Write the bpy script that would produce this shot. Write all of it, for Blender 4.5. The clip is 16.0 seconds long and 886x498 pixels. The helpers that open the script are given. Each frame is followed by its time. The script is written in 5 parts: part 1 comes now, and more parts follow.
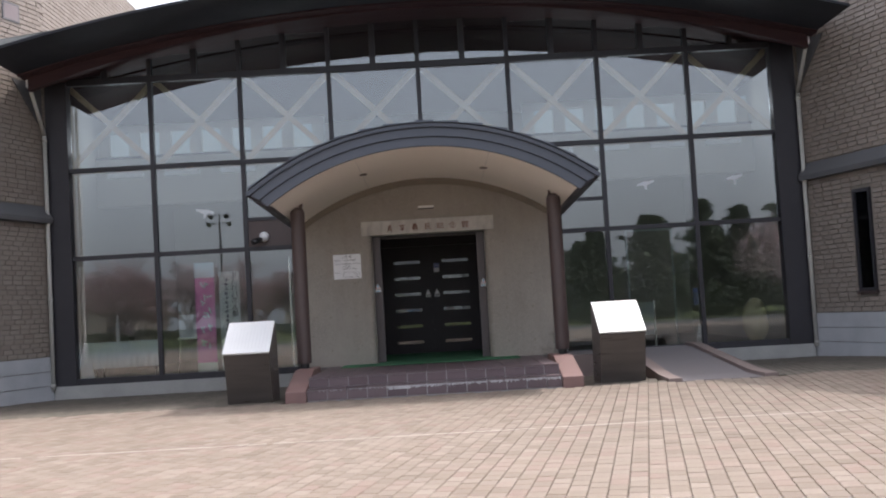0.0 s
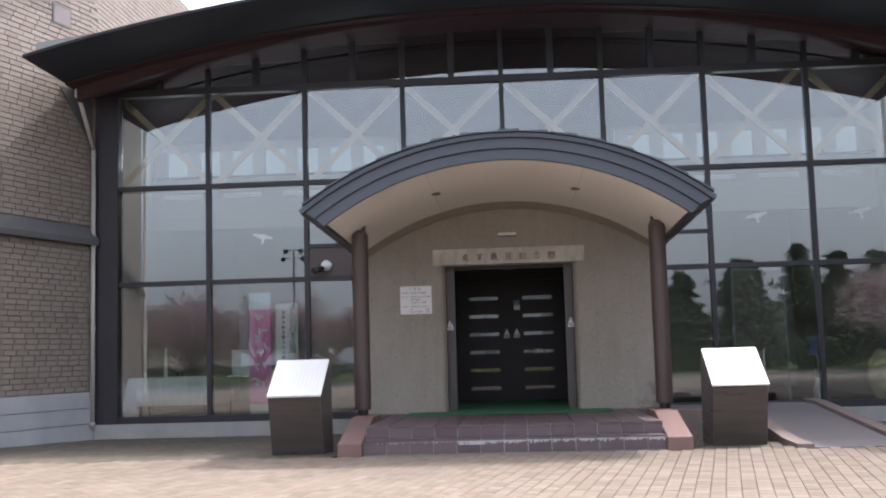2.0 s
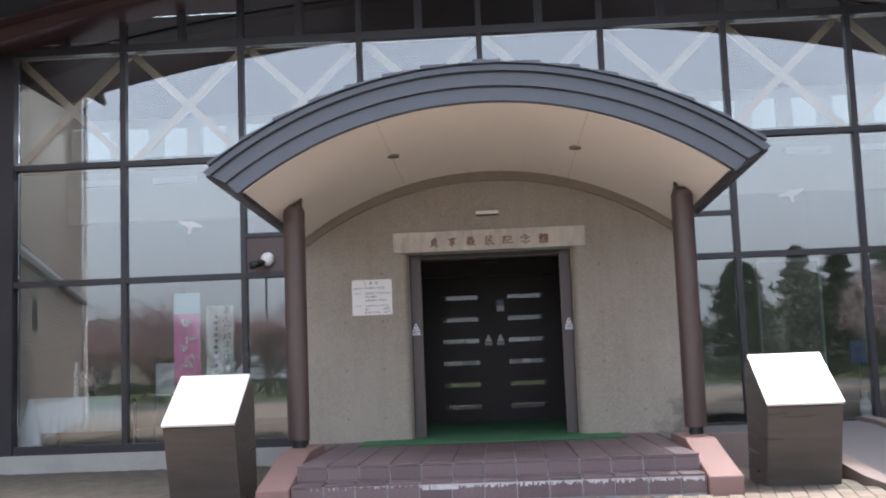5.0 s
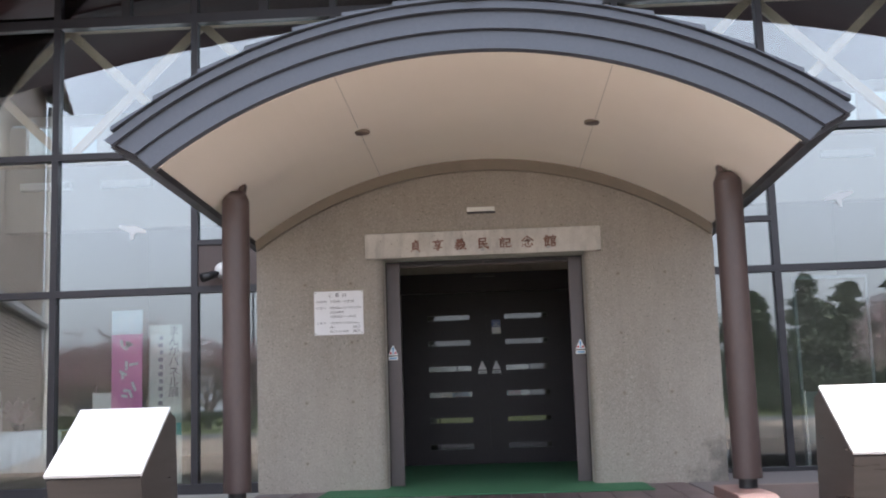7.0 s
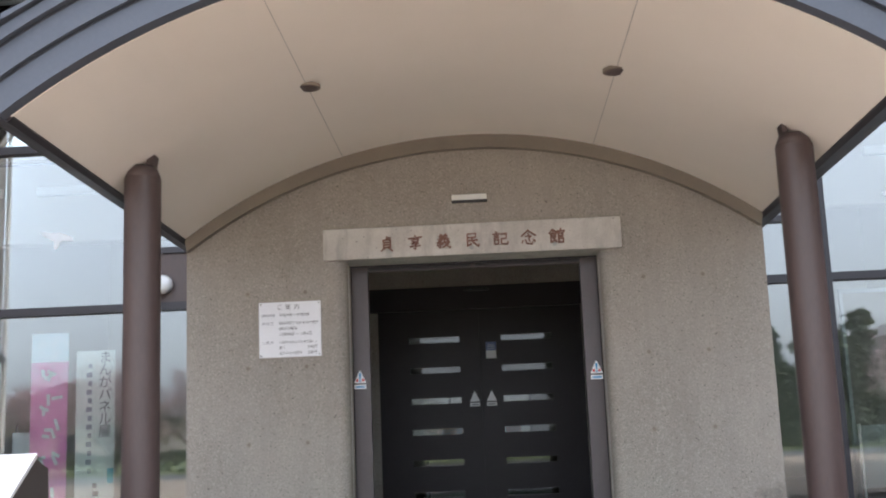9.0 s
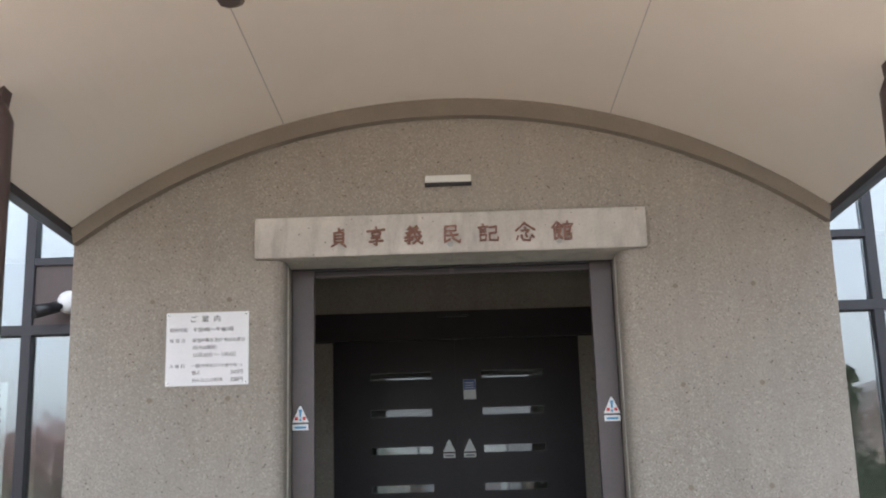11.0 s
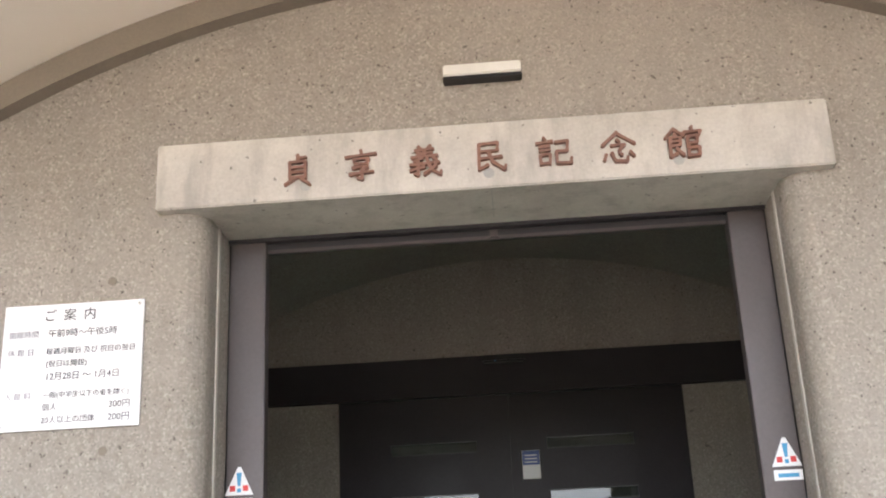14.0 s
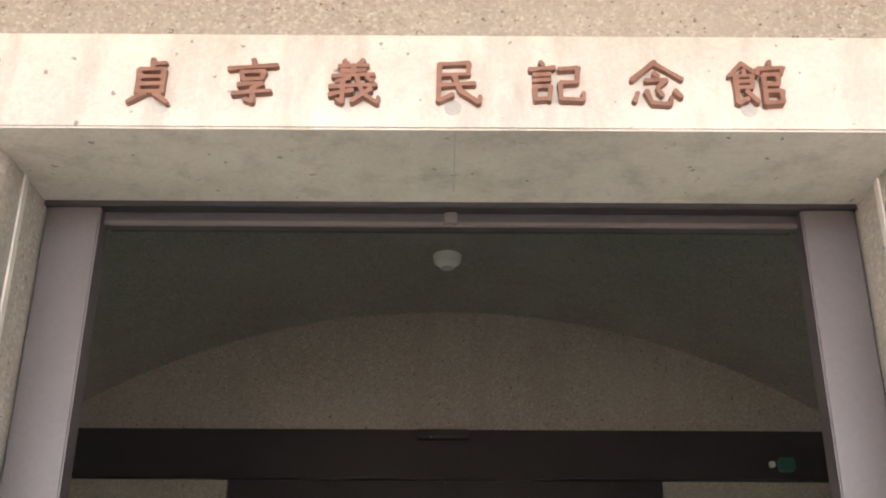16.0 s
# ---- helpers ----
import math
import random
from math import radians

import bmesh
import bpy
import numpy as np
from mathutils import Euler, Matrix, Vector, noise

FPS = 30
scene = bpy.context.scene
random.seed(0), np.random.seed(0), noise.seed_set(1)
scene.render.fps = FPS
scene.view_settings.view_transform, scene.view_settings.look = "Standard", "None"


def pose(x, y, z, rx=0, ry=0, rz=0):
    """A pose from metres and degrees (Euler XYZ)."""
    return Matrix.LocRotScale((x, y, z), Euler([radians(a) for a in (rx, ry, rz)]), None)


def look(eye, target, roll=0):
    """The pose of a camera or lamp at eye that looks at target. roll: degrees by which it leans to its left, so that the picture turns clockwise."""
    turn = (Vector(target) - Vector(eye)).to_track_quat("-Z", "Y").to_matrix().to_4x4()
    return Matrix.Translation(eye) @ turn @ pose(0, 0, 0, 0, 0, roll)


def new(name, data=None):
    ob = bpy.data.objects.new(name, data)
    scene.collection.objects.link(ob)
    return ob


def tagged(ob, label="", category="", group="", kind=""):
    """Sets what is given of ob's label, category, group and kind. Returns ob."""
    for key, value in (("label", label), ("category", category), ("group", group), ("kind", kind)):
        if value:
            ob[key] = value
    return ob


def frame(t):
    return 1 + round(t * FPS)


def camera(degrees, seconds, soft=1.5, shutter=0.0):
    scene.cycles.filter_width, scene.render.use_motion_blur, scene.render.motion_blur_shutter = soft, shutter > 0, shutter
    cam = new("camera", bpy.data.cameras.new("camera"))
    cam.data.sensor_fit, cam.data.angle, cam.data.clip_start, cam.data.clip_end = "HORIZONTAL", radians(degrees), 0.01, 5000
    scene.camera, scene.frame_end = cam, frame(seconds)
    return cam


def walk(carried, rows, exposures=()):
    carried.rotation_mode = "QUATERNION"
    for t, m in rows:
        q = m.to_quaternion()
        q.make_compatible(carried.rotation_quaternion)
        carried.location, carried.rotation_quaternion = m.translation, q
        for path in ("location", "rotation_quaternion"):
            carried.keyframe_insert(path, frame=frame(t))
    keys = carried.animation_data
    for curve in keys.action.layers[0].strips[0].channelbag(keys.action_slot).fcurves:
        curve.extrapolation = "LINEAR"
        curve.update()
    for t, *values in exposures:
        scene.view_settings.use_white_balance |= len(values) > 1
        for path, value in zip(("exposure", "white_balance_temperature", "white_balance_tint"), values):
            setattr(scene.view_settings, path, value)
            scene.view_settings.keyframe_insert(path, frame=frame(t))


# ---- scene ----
cam = camera(45.0, 16.0, soft=2.0)
# seconds, x, y, z, yaw, pitch, roll
ROWS = [
    (0, 0.140, -2.143, 1.270, -0.18, 3.18, 3.29),
    (0.5, 0.091, -1.523, 1.265, 1.54, 3.17, 2.37),
    (1, 0.106, -0.936, 1.263, 3.03, 4.11, 1.62),
    (1.5, 0.071, -0.345, 1.255, 1.34, 4.92, 1.86),
    (2, 0.063, 0.249, 1.253, 3.85, 5.62, 1.60),
    (2.5, 0.075, 0.846, 1.254, 1.25, 6.43, 1.71),
    (3, 0.098, 1.436, 1.249, 2.72, 7.16, 1.57),
    (3.5, 0.099, 2.044, 1.248, 1.17, 6.32, 1.22),
    (4, 0.093, 2.653, 1.236, 1.89, 5.83, 1.79),
    (6.5, 0.056, 5.786, 1.241, 3.65, 7.52, 1.90),
    (7, 0.072, 6.404, 1.239, 2.77, 7.88, 1.86),
    (7.5, 0.120, 7.009, 1.246, 2.29, 8.12, 2.12),
    (8, 0.138, 7.596, 1.253, 2.63, 8.61, 2.39),
    (10.5, 0.037, 10.303, 1.258, 2.33, 11.87, 1.69),
    (11, 0.030, 10.819, 1.256, 1.05, 12.64, 1.63),
    (11.5, 0.047, 11.310, 1.251, 1.94, 12.90, 2.00),
    (12, 0.082, 11.807, 1.247, 2.18, 12.41, 2.19),
    (12.5, 0.068, 12.308, 1.242, 1.92, 12.66, 2.67),
    (13, 0.045, 12.802, 1.236, 2.32, 14.06, 2.97),
    (13.5, 0.026, 13.274, 1.242, 2.06, 17.71, 2.37),
    (14, 0.037, 13.691, 1.249, 4.32, 18.85, 2.50),
    (14.5, -0.006, 14.092, 1.260, 2.95, 19.77, -1.39),
    (15, 0.002, 14.471, 1.270, -0.19, 20.93, -0.79),
    (15.5, 0.021, 14.817, 1.354, -0.41, 22.22, -0.56),
    (16, -0.024, 15.118, 1.456, -0.20, 23.82, -0.24),
]
EXPOSURES = [(0, 1.28, 6300, 14), (1.0, 1.45, 6250, 14), (2.0, 1.60, 6200, 14), (3.0, 1.92, 6150, 14), (4.0, 2.0, 6150, 13), (7.0, 2.30, 6200, 13), (8.0, 2.38, 6200, 12), (11.0, 2.72, 6200, 9), (12.5, 2.98, 6250, 9), (13.5, 3.5, 6400, 10), (14.5, 3.72, 6450, 10), (15.5, 4.25, 6500, 11), (16.0, 4.34, 6650, 12)]
walk(cam, [(t, pose(x, y, z, 90 + pitch, roll, yaw)) for t, x, y, z, yaw, pitch, roll in ROWS], EXPOSURES)

# ---------------------------------------------------------------- light
world = bpy.data.worlds.new("sky")
scene.world = world
world.use_nodes = True
wn = world.node_tree
sky = wn.nodes.new("ShaderNodeTexSky")
sky.sky_type = "NISHITA"
sky.sun_disc = False
SUN = Vector((0.37, 0.34, 1.0)).normalized()
sky.sun_elevation = math.asin(SUN.z)
sky.sun_rotation = math.atan2(SUN.x, SUN.y)
sky.air_density, sky.dust_density, sky.ozone_density = 1.0, 7.0, 1.0
pale = wn.nodes.new("ShaderNodeHueSaturation")
pale.inputs["Saturation"].default_value = 0.45
wn.links.new(sky.outputs[0], pale.inputs["Color"])
haze = wn.nodes.new("ShaderNodeMix")
haze.data_type = "RGBA"
haze.inputs[0].default_value = 0.5
haze.inputs[7].default_value = (1.9, 2.0, 2.12, 1)
wn.links.new(pale.outputs[0], haze.inputs[6])
wn.links.new(haze.outputs[2], wn.nodes["Background"].inputs[0])
wn.nodes["Background"].inputs[1].default_value = 0.24

sun = new("sun", bpy.data.lights.new("sun", "SUN"))
sun.data.energy, sun.data.angle, sun.data.color = 1.32, radians(1.2), (1.0, 0.95, 0.88)
sun.matrix_world = look(SUN * 60, (0, 0, 0))


# ---------------------------------------------------------------- materials
def mat(name, rough=0.6, metal=0.0):
    m = bpy.data.materials.new(name)
    m.use_nodes = True
    b = m.node_tree.nodes["Principled BSDF"]
    b.inputs["Roughness"].default_value = rough
    b.inputs["Metallic"].default_value = metal
    return m, m.node_tree, b


def noise_node(nt, scale, detail=4.0, rough=0.55, stretch=(1, 1, 1)):
    tc = nt.nodes.new("ShaderNodeTexCoord")
    mp = nt.nodes.new("ShaderNodeMapping")
    mp.inputs["Scale"].default_value = stretch
    n = nt.nodes.new("ShaderNodeTexNoise")
    n.inputs["Scale"].default_value, n.inputs["Detail"].default_value, n.inputs["Roughness"].default_value = scale, detail, rough
    nt.links.new(tc.outputs["Object"], mp.inputs[0])
    nt.links.new(mp.outputs[0], n.inputs[0])
    return n.outputs[0]


def ramp(nt, src, stops):
    r = nt.nodes.new("ShaderNodeValToRGB")
    e = r.color_ramp.elements
    while len(e) < len(stops):
        e.new(0.5)
    for k, (p, c) in enumerate(stops):
        e[k].position = p
        e[k].color = (*c, 1) if len(c) == 3 else c
    nt.links.new(src, r.inputs[0])
    return r.outputs[0]


def mix(nt, fac, a, b, kind="MIX"):
    m = nt.nodes.new("ShaderNodeMix")
    m.data_type, m.blend_type = "RGBA", kind
    for sock, val in ((m.inputs[0], fac), (m.inputs[6], a), (m.inputs[7], b)):
        if isinstance(val, (int, float)):
            sock.default_value = val
        elif isinstance(val, tuple):
            sock.default_value = (*val, 1)
        else:
            nt.links.new(val, sock)
    return m.outputs[2]


def bump(nt, b, src, strength, dist=0.01):
    n = nt.nodes.new("ShaderNodeBump")
    n.inputs["Strength"].default_value, n.inputs["Distance"].default_value = strength, dist
    nt.links.new(src, n.inputs["Height"])
    nt.links.new(n.outputs[0], b.inputs["Normal"])


def surface(name, dark, light, scale=3.0, grain=60.0, rough=0.6, metal=0.0, relief=0.2, stretch=(1, 1, 1), depth=0.004):
    """Two scales of mottling between two colours, with fine relief."""
    m, nt, b = mat(name, rough, metal)
    big = noise_node(nt, scale, 5, 0.6, stretch)
    fine = noise_node(nt, grain, 3, 0.6, stretch)
    f = mix(nt, 0.35, big, fine)
    c = ramp(nt, f, [(0.3, dark), (0.7, light)])
    nt.links.new(c, b.inputs["Base Color"])
    rr = ramp(nt, big, [(0.3, (rough * 0.8,) * 3), (0.7, (min(1, rough * 1.2),) * 3)])
    nt.links.new(rr, b.inputs["Roughness"])
    if relief:
        bump(nt, b, fine, relief, depth)
    return m


def aggregate(name, base, pale, pit, stain, cell=120.0):
    """Washed concrete: pale stones and dark pits in a mortar, with runs of damp."""
    m, nt, b = mat(name, 0.85)
    tc = nt.nodes.new("ShaderNodeTexCoord")
    v = nt.nodes.new("ShaderNodeTexVoronoi")
    v.inputs["Scale"].default_value = cell
    nt.links.new(tc.outputs["Object"], v.inputs[0])
    stones = ramp(nt, v.outputs["Color"], [(0.10, tuple(x * 0.80 for x in base)), (0.32, tuple(x * 0.95 for x in base)), (0.6, tuple(x * 1.03 for x in base)), (0.82, pale), (0.95, tuple(x * 1.16 for x in pale))])
    big = noise_node(nt, 1.3, 5, 0.6)
    streak = noise_node(nt, 3.0, 4, 0.6, (3.0, 3.0, 0.35))
    col = mix(nt, ramp(nt, streak, [(0.45, (0, 0, 0)), (0.75, (0.55,) * 3)]), stones, stain)
    col = mix(nt, ramp(nt, big, [(0.35, (0, 0, 0)), (0.7, (0.45,) * 3)]), col, pale)
    pits = noise_node(nt, 26.0, 2, 0.5)
    pm = ramp(nt, pits, [(0.71, (0, 0, 0)), (0.76, (0.6,) * 3)])
    col = mix(nt, pm, col, pit)
    specks = noise_node(nt, 62.0, 2, 0.5)
    col = mix(nt, ramp(nt, specks, [(0.675, (0, 0, 0)), (0.72, (0.8,) * 3)]), col, pit)
    # damp patch at the wall foot
    vd = nt.nodes.new("ShaderNodeVectorMath")
    vd.operation = "DISTANCE"
    vd.inputs[1].default_value = (2.28, 17.2, 0.45)
    nt.links.new(tc.outputs["Object"], vd.inputs[0])
    ad = nt.nodes.new("ShaderNodeMath")
    ad.operation = "ADD"
    nt.links.new(vd.outputs["Value"], ad.inputs[0])
    nt.links.new(noise_node(nt, 5.0, 4, 0.65), ad.inputs[1])
    col = mix(nt, ramp(nt, ad.outputs[0], [(0.55, (0.75,) * 3), (0.86, (0, 0, 0))]), col, (0.10, 0.095, 0.088))
    nt.links.new(col, b.inputs["Base Color"])
    h = mix(nt, 0.5, v.outputs["Distance"], noise_node(nt, 220, 2))
    bump(nt, b, h, 0.40, 0.004)
    return m


def varied(name, colours, rough=0.8, grain=90.0, island=True, relief=0.35, spread=1.0):
    """Pieces that differ one from another, with grain."""
    m, nt, b = mat(name, rough)
    if island:
        src = nt.nodes.new("ShaderNodeNewGeometry").outputs["Random Per Island"]
    else:
        src = nt.nodes.new("ShaderNodeObjectInfo").outputs["Random"]
    n = len(colours)
    c = ramp(nt, src, [(k / (n - 1), q) for k, q in enumerate(colours)])
    fine = noise_node(nt, grain, 3, 0.6)
    big = noise_node(nt, 0.9, 4, 0.6)
    c = mix(nt, 0.4, c, ramp(nt, fine, [(0.3, (0.35,) * 3), (0.7, (1.0, 1.0, 1.0))]), "MULTIPLY")
    c = mix(nt, 0.5 * spread, c, ramp(nt, big, [(0.3, (0.55, 0.53, 0.5)), (0.65, (1.0, 1.0, 1.0))]), "MULTIPLY")
    nt.links.new(c, b.inputs["Base Color"])
    bump(nt, b, fine, relief, 0.003)
    return m


def plain(name, colour, rough=0.5, metal=0.0):
    m, nt, b = mat(name, rough, metal)
    b.inputs["Base Color"].default_value = (*colour, 1)
    return m


def glass(name, ior, tint=(0.75, 0.8, 0.8)):
    m, nt, b = mat(name)
    nt.nodes.remove(b)
    tr = nt.nodes.new("ShaderNodeBsdfTransparent")
    tr.inputs[0].default_value = (*tint, 1)
    gl = nt.nodes.new("ShaderNodeBsdfGlossy")
    gl.inputs["Roughness"].default_value = 0.012
    gl.inputs[0].default_value = (0.95, 0.97, 1, 1)
    fr = nt.nodes.new("ShaderNodeFresnel")
    fr.inputs[0].default_value = ior
    ms = nt.nodes.new("ShaderNodeMixShader")
    nt.links.new(fr.outputs[0], ms.inputs[0])
    nt.links.new(tr.outputs[0], ms.inputs[1])
    nt.links.new(gl.outputs[0], ms.inputs[2])
    nt.links.new(ms.outputs[0], nt.nodes["Material Output"].inputs[0])
    return m


M_CONC = aggregate("washed_concrete", (0.305, 0.276, 0.240), (0.385, 0.354, 0.313), (0.082, 0.072, 0.064), (0.250, 0.225, 0.200))
def stained(name, dark, light, dirt, rough=0.8):
    """Cast concrete with cloudy patches and dark weathering runs."""
    m, nt, b = mat(name, rough)
    big = noise_node(nt, 1.8, 6, 0.65)
    fine = noise_node(nt, 90, 3, 0.6)
    runs = noise_node(nt, 4.5, 5, 0.65, (2.2, 2.2, 0.5))
    c = ramp(nt, mix(nt, 0.25, big, fine), [(0.32, dark), (0.66, light)])
    c = mix(nt, ramp(nt, runs, [(0.49, (0, 0, 0)), (0.71, (0.62,) * 3)]), c, dirt)
    pin = noise_node(nt, 34, 2, 0.5)
    c = mix(nt, ramp(nt, pin, [(0.71, (0, 0, 0)), (0.75, (0.7,) * 3)]), c, (0.12, 0.11, 0.10))
    nt.links.new(c, b.inputs["Base Color"])
    bump(nt, b, mix(nt, 0.5, fine, big), 0.3, 0.004)
    return m


M_LINT = stained("cast_concrete", (0.40, 0.38, 0.345), (0.64, 0.615, 0.565), (0.30, 0.285, 0.265))
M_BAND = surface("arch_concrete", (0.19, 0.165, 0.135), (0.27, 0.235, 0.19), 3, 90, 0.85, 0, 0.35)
M_PLINTH = surface("plinth_concrete", (0.30, 0.30, 0.29), (0.44, 0.44, 0.42), 2, 70, 0.85, 0, 0.3)
M_BASE = surface("granite_base", (0.36, 0.37, 0.39), (0.52, 0.53, 0.55), 1.5, 160, 0.7, 0, 0.2)
M_SOFFIT = surface("soffit_board", (0.76, 0.71, 0.63), (0.84, 0.79, 0.71), 0.8, 200, 0.75, 0, 0.08)
M_ROOF = surface("slate_blue_metal", (0.058, 0.068, 0.09), (0.082, 0.094, 0.12), 1.2, 50, 0.5, 0.0, 0.05)
M_DARKMETAL = surface("dark_eave_metal", (0.030, 0.033, 0.040), (0.046, 0.049, 0.057), 1.0, 40, 0.55, 0, 0.05)
M_REDWOOD = surface("red_brown_timber", (0.048, 0.029, 0.033), (0.082, 0.048, 0.050), 2.0, 40, 0.6, 0, 0.2, (0.3, 6, 6))
for m in (M_DARKMETAL, M_REDWOOD):
    m.node_tree.nodes["Principled BSDF"].inputs["Specular IOR Level"].default_value = 0.08
M_FRAME = surface("bronze_window_frame", (0.028, 0.027, 0.033), (0.044, 0.042, 0.049), 2, 60, 0.45, 0.2, 0.05)
M_COL = surface("brown_painted_steel", (0.062, 0.042, 0.040), (0.088, 0.062, 0.058), 1.6, 50, 0.42, 0.0, 0.06, (1, 1, 0.3))
M_JAMB = surface("brown_door_frame", (0.080, 0.068, 0.069), (0.110, 0.094, 0.095), 2.0, 80, 0.45, 0.3, 0.04)
M_DOOR = surface("black_door_panel", (0.034, 0.030, 0.035), (0.050, 0.044, 0.050), 2.0, 80, 0.38, 0.0, 0.04)
M_DOOR.node_tree.nodes["Principled BSDF"].inputs["Specular IOR Level"].default_value = 0.2
M_RIM = plain("slit_rim", (0.06, 0.06, 0.06), 0.35, 0.6)
M_WHITE = surface("white_panel", (0.78, 0.78, 0.77), (0.86, 0.86, 0.85), 1.5, 80, 0.5, 0, 0.03)
M_PAPER = surface("sign_plate", (0.74, 0.75, 0.77), (0.82, 0.83, 0.85), 2.0, 60, 0.4, 0, 0.02)
M_STONE = surface("polished_brown_stone", (0.052, 0.044, 0.040), (0.095, 0.082, 0.074), 2.0, 180, 0.32, 0, 0.04, (0.5, 0.5, 5))
M_INK = plain("black_ink", (0.05, 0.05, 0.06), 0.6)
M_GREYINK = plain("grey_ink", (0.22, 0.22, 0.26), 0.6)
M_LETTER = surface("rust_brown_letter", (0.17, 0.085, 0.062), (0.27, 0.14, 0.105), 8, 120, 0.6, 0.1, 0.2)
M_MAT = surface("green_mat", (0.035, 0.135, 0.064), (0.062, 0.215, 0.108), 6, 300, 0.95, 0, 0.6)
M_CHEEK = surface("red_granite", (0.175, 0.100, 0.090), (0.25, 0.150, 0.135), 2.5, 220, 0.6, 0, 0.15)
M_RAMP = surface("ramp_mortar", (0.135, 0.122, 0.128), (0.19, 0.172, 0.176), 1.5, 90, 0.9, 0, 0.3)
M_CURB = surface("pink_curb_stone", (0.17, 0.13, 0.118), (0.25, 0.195, 0.178), 2.5, 140, 0.8, 0, 0.2)
M_STEPTILE = varied("step_tile", [(0.120, 0.086, 0.096), (0.172, 0.126, 0.136), (0.142, 0.100, 0.108)], 0.5, 60, False, 0.15, 0.4)
M_GROUT = surface("pale_grout", (0.30, 0.29, 0.30), (0.45, 0.44, 0.44), 4, 90, 0.9, 0, 0.2)
M_LIME = surface("lime_deposit", (0.36, 0.35, 0.37), (0.66, 0.66, 0.68), 12, 160, 0.9, 0, 0.4)
M_PAVER = varied("clay_paver", [(0.215, 0.168, 0.128), (0.245, 0.20, 0.158), (0.188, 0.144, 0.110), (0.265, 0.22, 0.177), (0.226, 0.162, 0.130)], 0.85, 110, True, 0.4, 0.45)
M_PAVER_ONE = varied("clay_paver_single", [(0.215, 0.168, 0.128), (0.245, 0.20, 0.158), (0.188, 0.144, 0.110), (0.265, 0.22, 0.177), (0.226, 0.162, 0.130)], 0.85, 110, False, 0.4, 0.45)
M_PAVER_DARK = varied("dark_paver", [(0.125, 0.105, 0.085), (0.155, 0.132, 0.108), (0.10, 0.088, 0.068), (0.14, 0.125, 0.098)], 0.9, 80, True, 0.4, 0.7)
M_SOIL = surface("joint_sand", (0.09, 0.075, 0.06), (0.16, 0.135, 0.11), 2, 60, 0.95, 0, 0.4)
M_LINE = surface("worn_white_line", (0.24, 0.21, 0.18), (0.40, 0.36, 0.32), 9, 120, 0.85, 0, 0.2)
M_BRICK = varied("wall_tile_course", [(0.30, 0.25, 0.215), (0.36, 0.305, 0.265), (0.33, 0.28, 0.24)], 0.75, 70, True, 0.3, 0.5)
M_BRICK_ONE = varied("wall_tile_single", [(0.30, 0.25, 0.215), (0.36, 0.305, 0.265), (0.33, 0.28, 0.24)], 0.75, 70, False, 0.3, 0.5)
M_MORTAR = surface("dark_mortar", (0.19, 0.165, 0.142), (0.25, 0.22, 0.19), 3, 80, 0.95, 0, 0.3)
M_CORNICE = surface("grey_cornice_metal", (0.10, 0.10, 0.105), (0.145, 0.145, 0.15), 1.4, 60, 0.55, 0, 0.06)
M_PIPE = surface("pale_downpipe", (0.42, 0.41, 0.38), (0.56, 0.55, 0.51), 2, 60, 0.5, 0, 0.04, (1, 1, 0.2))
M_BEAM = surface("pale_timber", (0.52, 0.37, 0.25), (0.64, 0.48, 0.35), 2, 60, 0.6, 0, 0.1, (1, 1, 1))
M_INWALL = surface("hall_wall", (0.46, 0.42, 0.37), (0.54, 0.50, 0.44), 0.8, 60, 0.8, 0, 0.05)
M_INFLOOR = surface("hall_floor", (0.10, 0.085, 0.07), (0.15, 0.125, 0.10), 0.9, 60, 0.35, 0, 0.03)
M_CLOTH = surface("white_cloth", (0.80, 0.84, 0.86), (0.88, 0.91, 0.92), 3, 140, 0.9, 0, 0.2)
M_PINK = surface("pink_banner", (0.74, 0.19, 0.43), (0.86, 0.29, 0.55), 1.5, 160, 0.85, 0, 0.1)
M_SKYBLUE = surface("banner_top", (0.50, 0.66, 0.74), (0.80, 0.84, 0.86), 9, 40, 0.85, 0, 0.1)
M_SCROLL = surface("cream_banner", (0.66, 0.68, 0.62), (0.76, 0.78, 0.72), 1.5, 160, 0.85, 0, 0.1)
M_NAVY = plain("indigo_paper", (0.07, 0.09, 0.26), 0.5)
M_TEAL = plain("teal_label", (0.10, 0.42, 0.46), 0.6)
M_STICK_R = plain("sticker_red", (0.62, 0.05, 0.05), 0.4)
M_STICK_B = plain("sticker_blue", (0.06, 0.30, 0.55), 0.4)
M_CHROME = plain("bright_steel", (0.72, 0.70, 0.66), 0.25, 0.9)
M_BLACKP = plain("black_plastic", (0.018, 0.018, 0.02), 0.4)
M_DECAL = surface("bird_decal", (0.66, 0.70, 0.72), (0.80, 0.83, 0.85), 6, 90, 0.7, 0, 0.05)
M_LAMPW = surface("opal_cover", (0.66, 0.66, 0.62), (0.74, 0.74, 0.70), 3, 60, 0.4, 0, 0.02)
M_FLASH = surface("weathered_sheet", (0.30, 0.31, 0.31), (0.42, 0.43, 0.42), 5, 60, 0.6, 0.0, 0.1)
M_DULL = surface("dull_frosted_pane", (0.20, 0.165, 0.17), (0.26, 0.22, 0.225), 3, 40, 0.75, 0.0, 0.05)
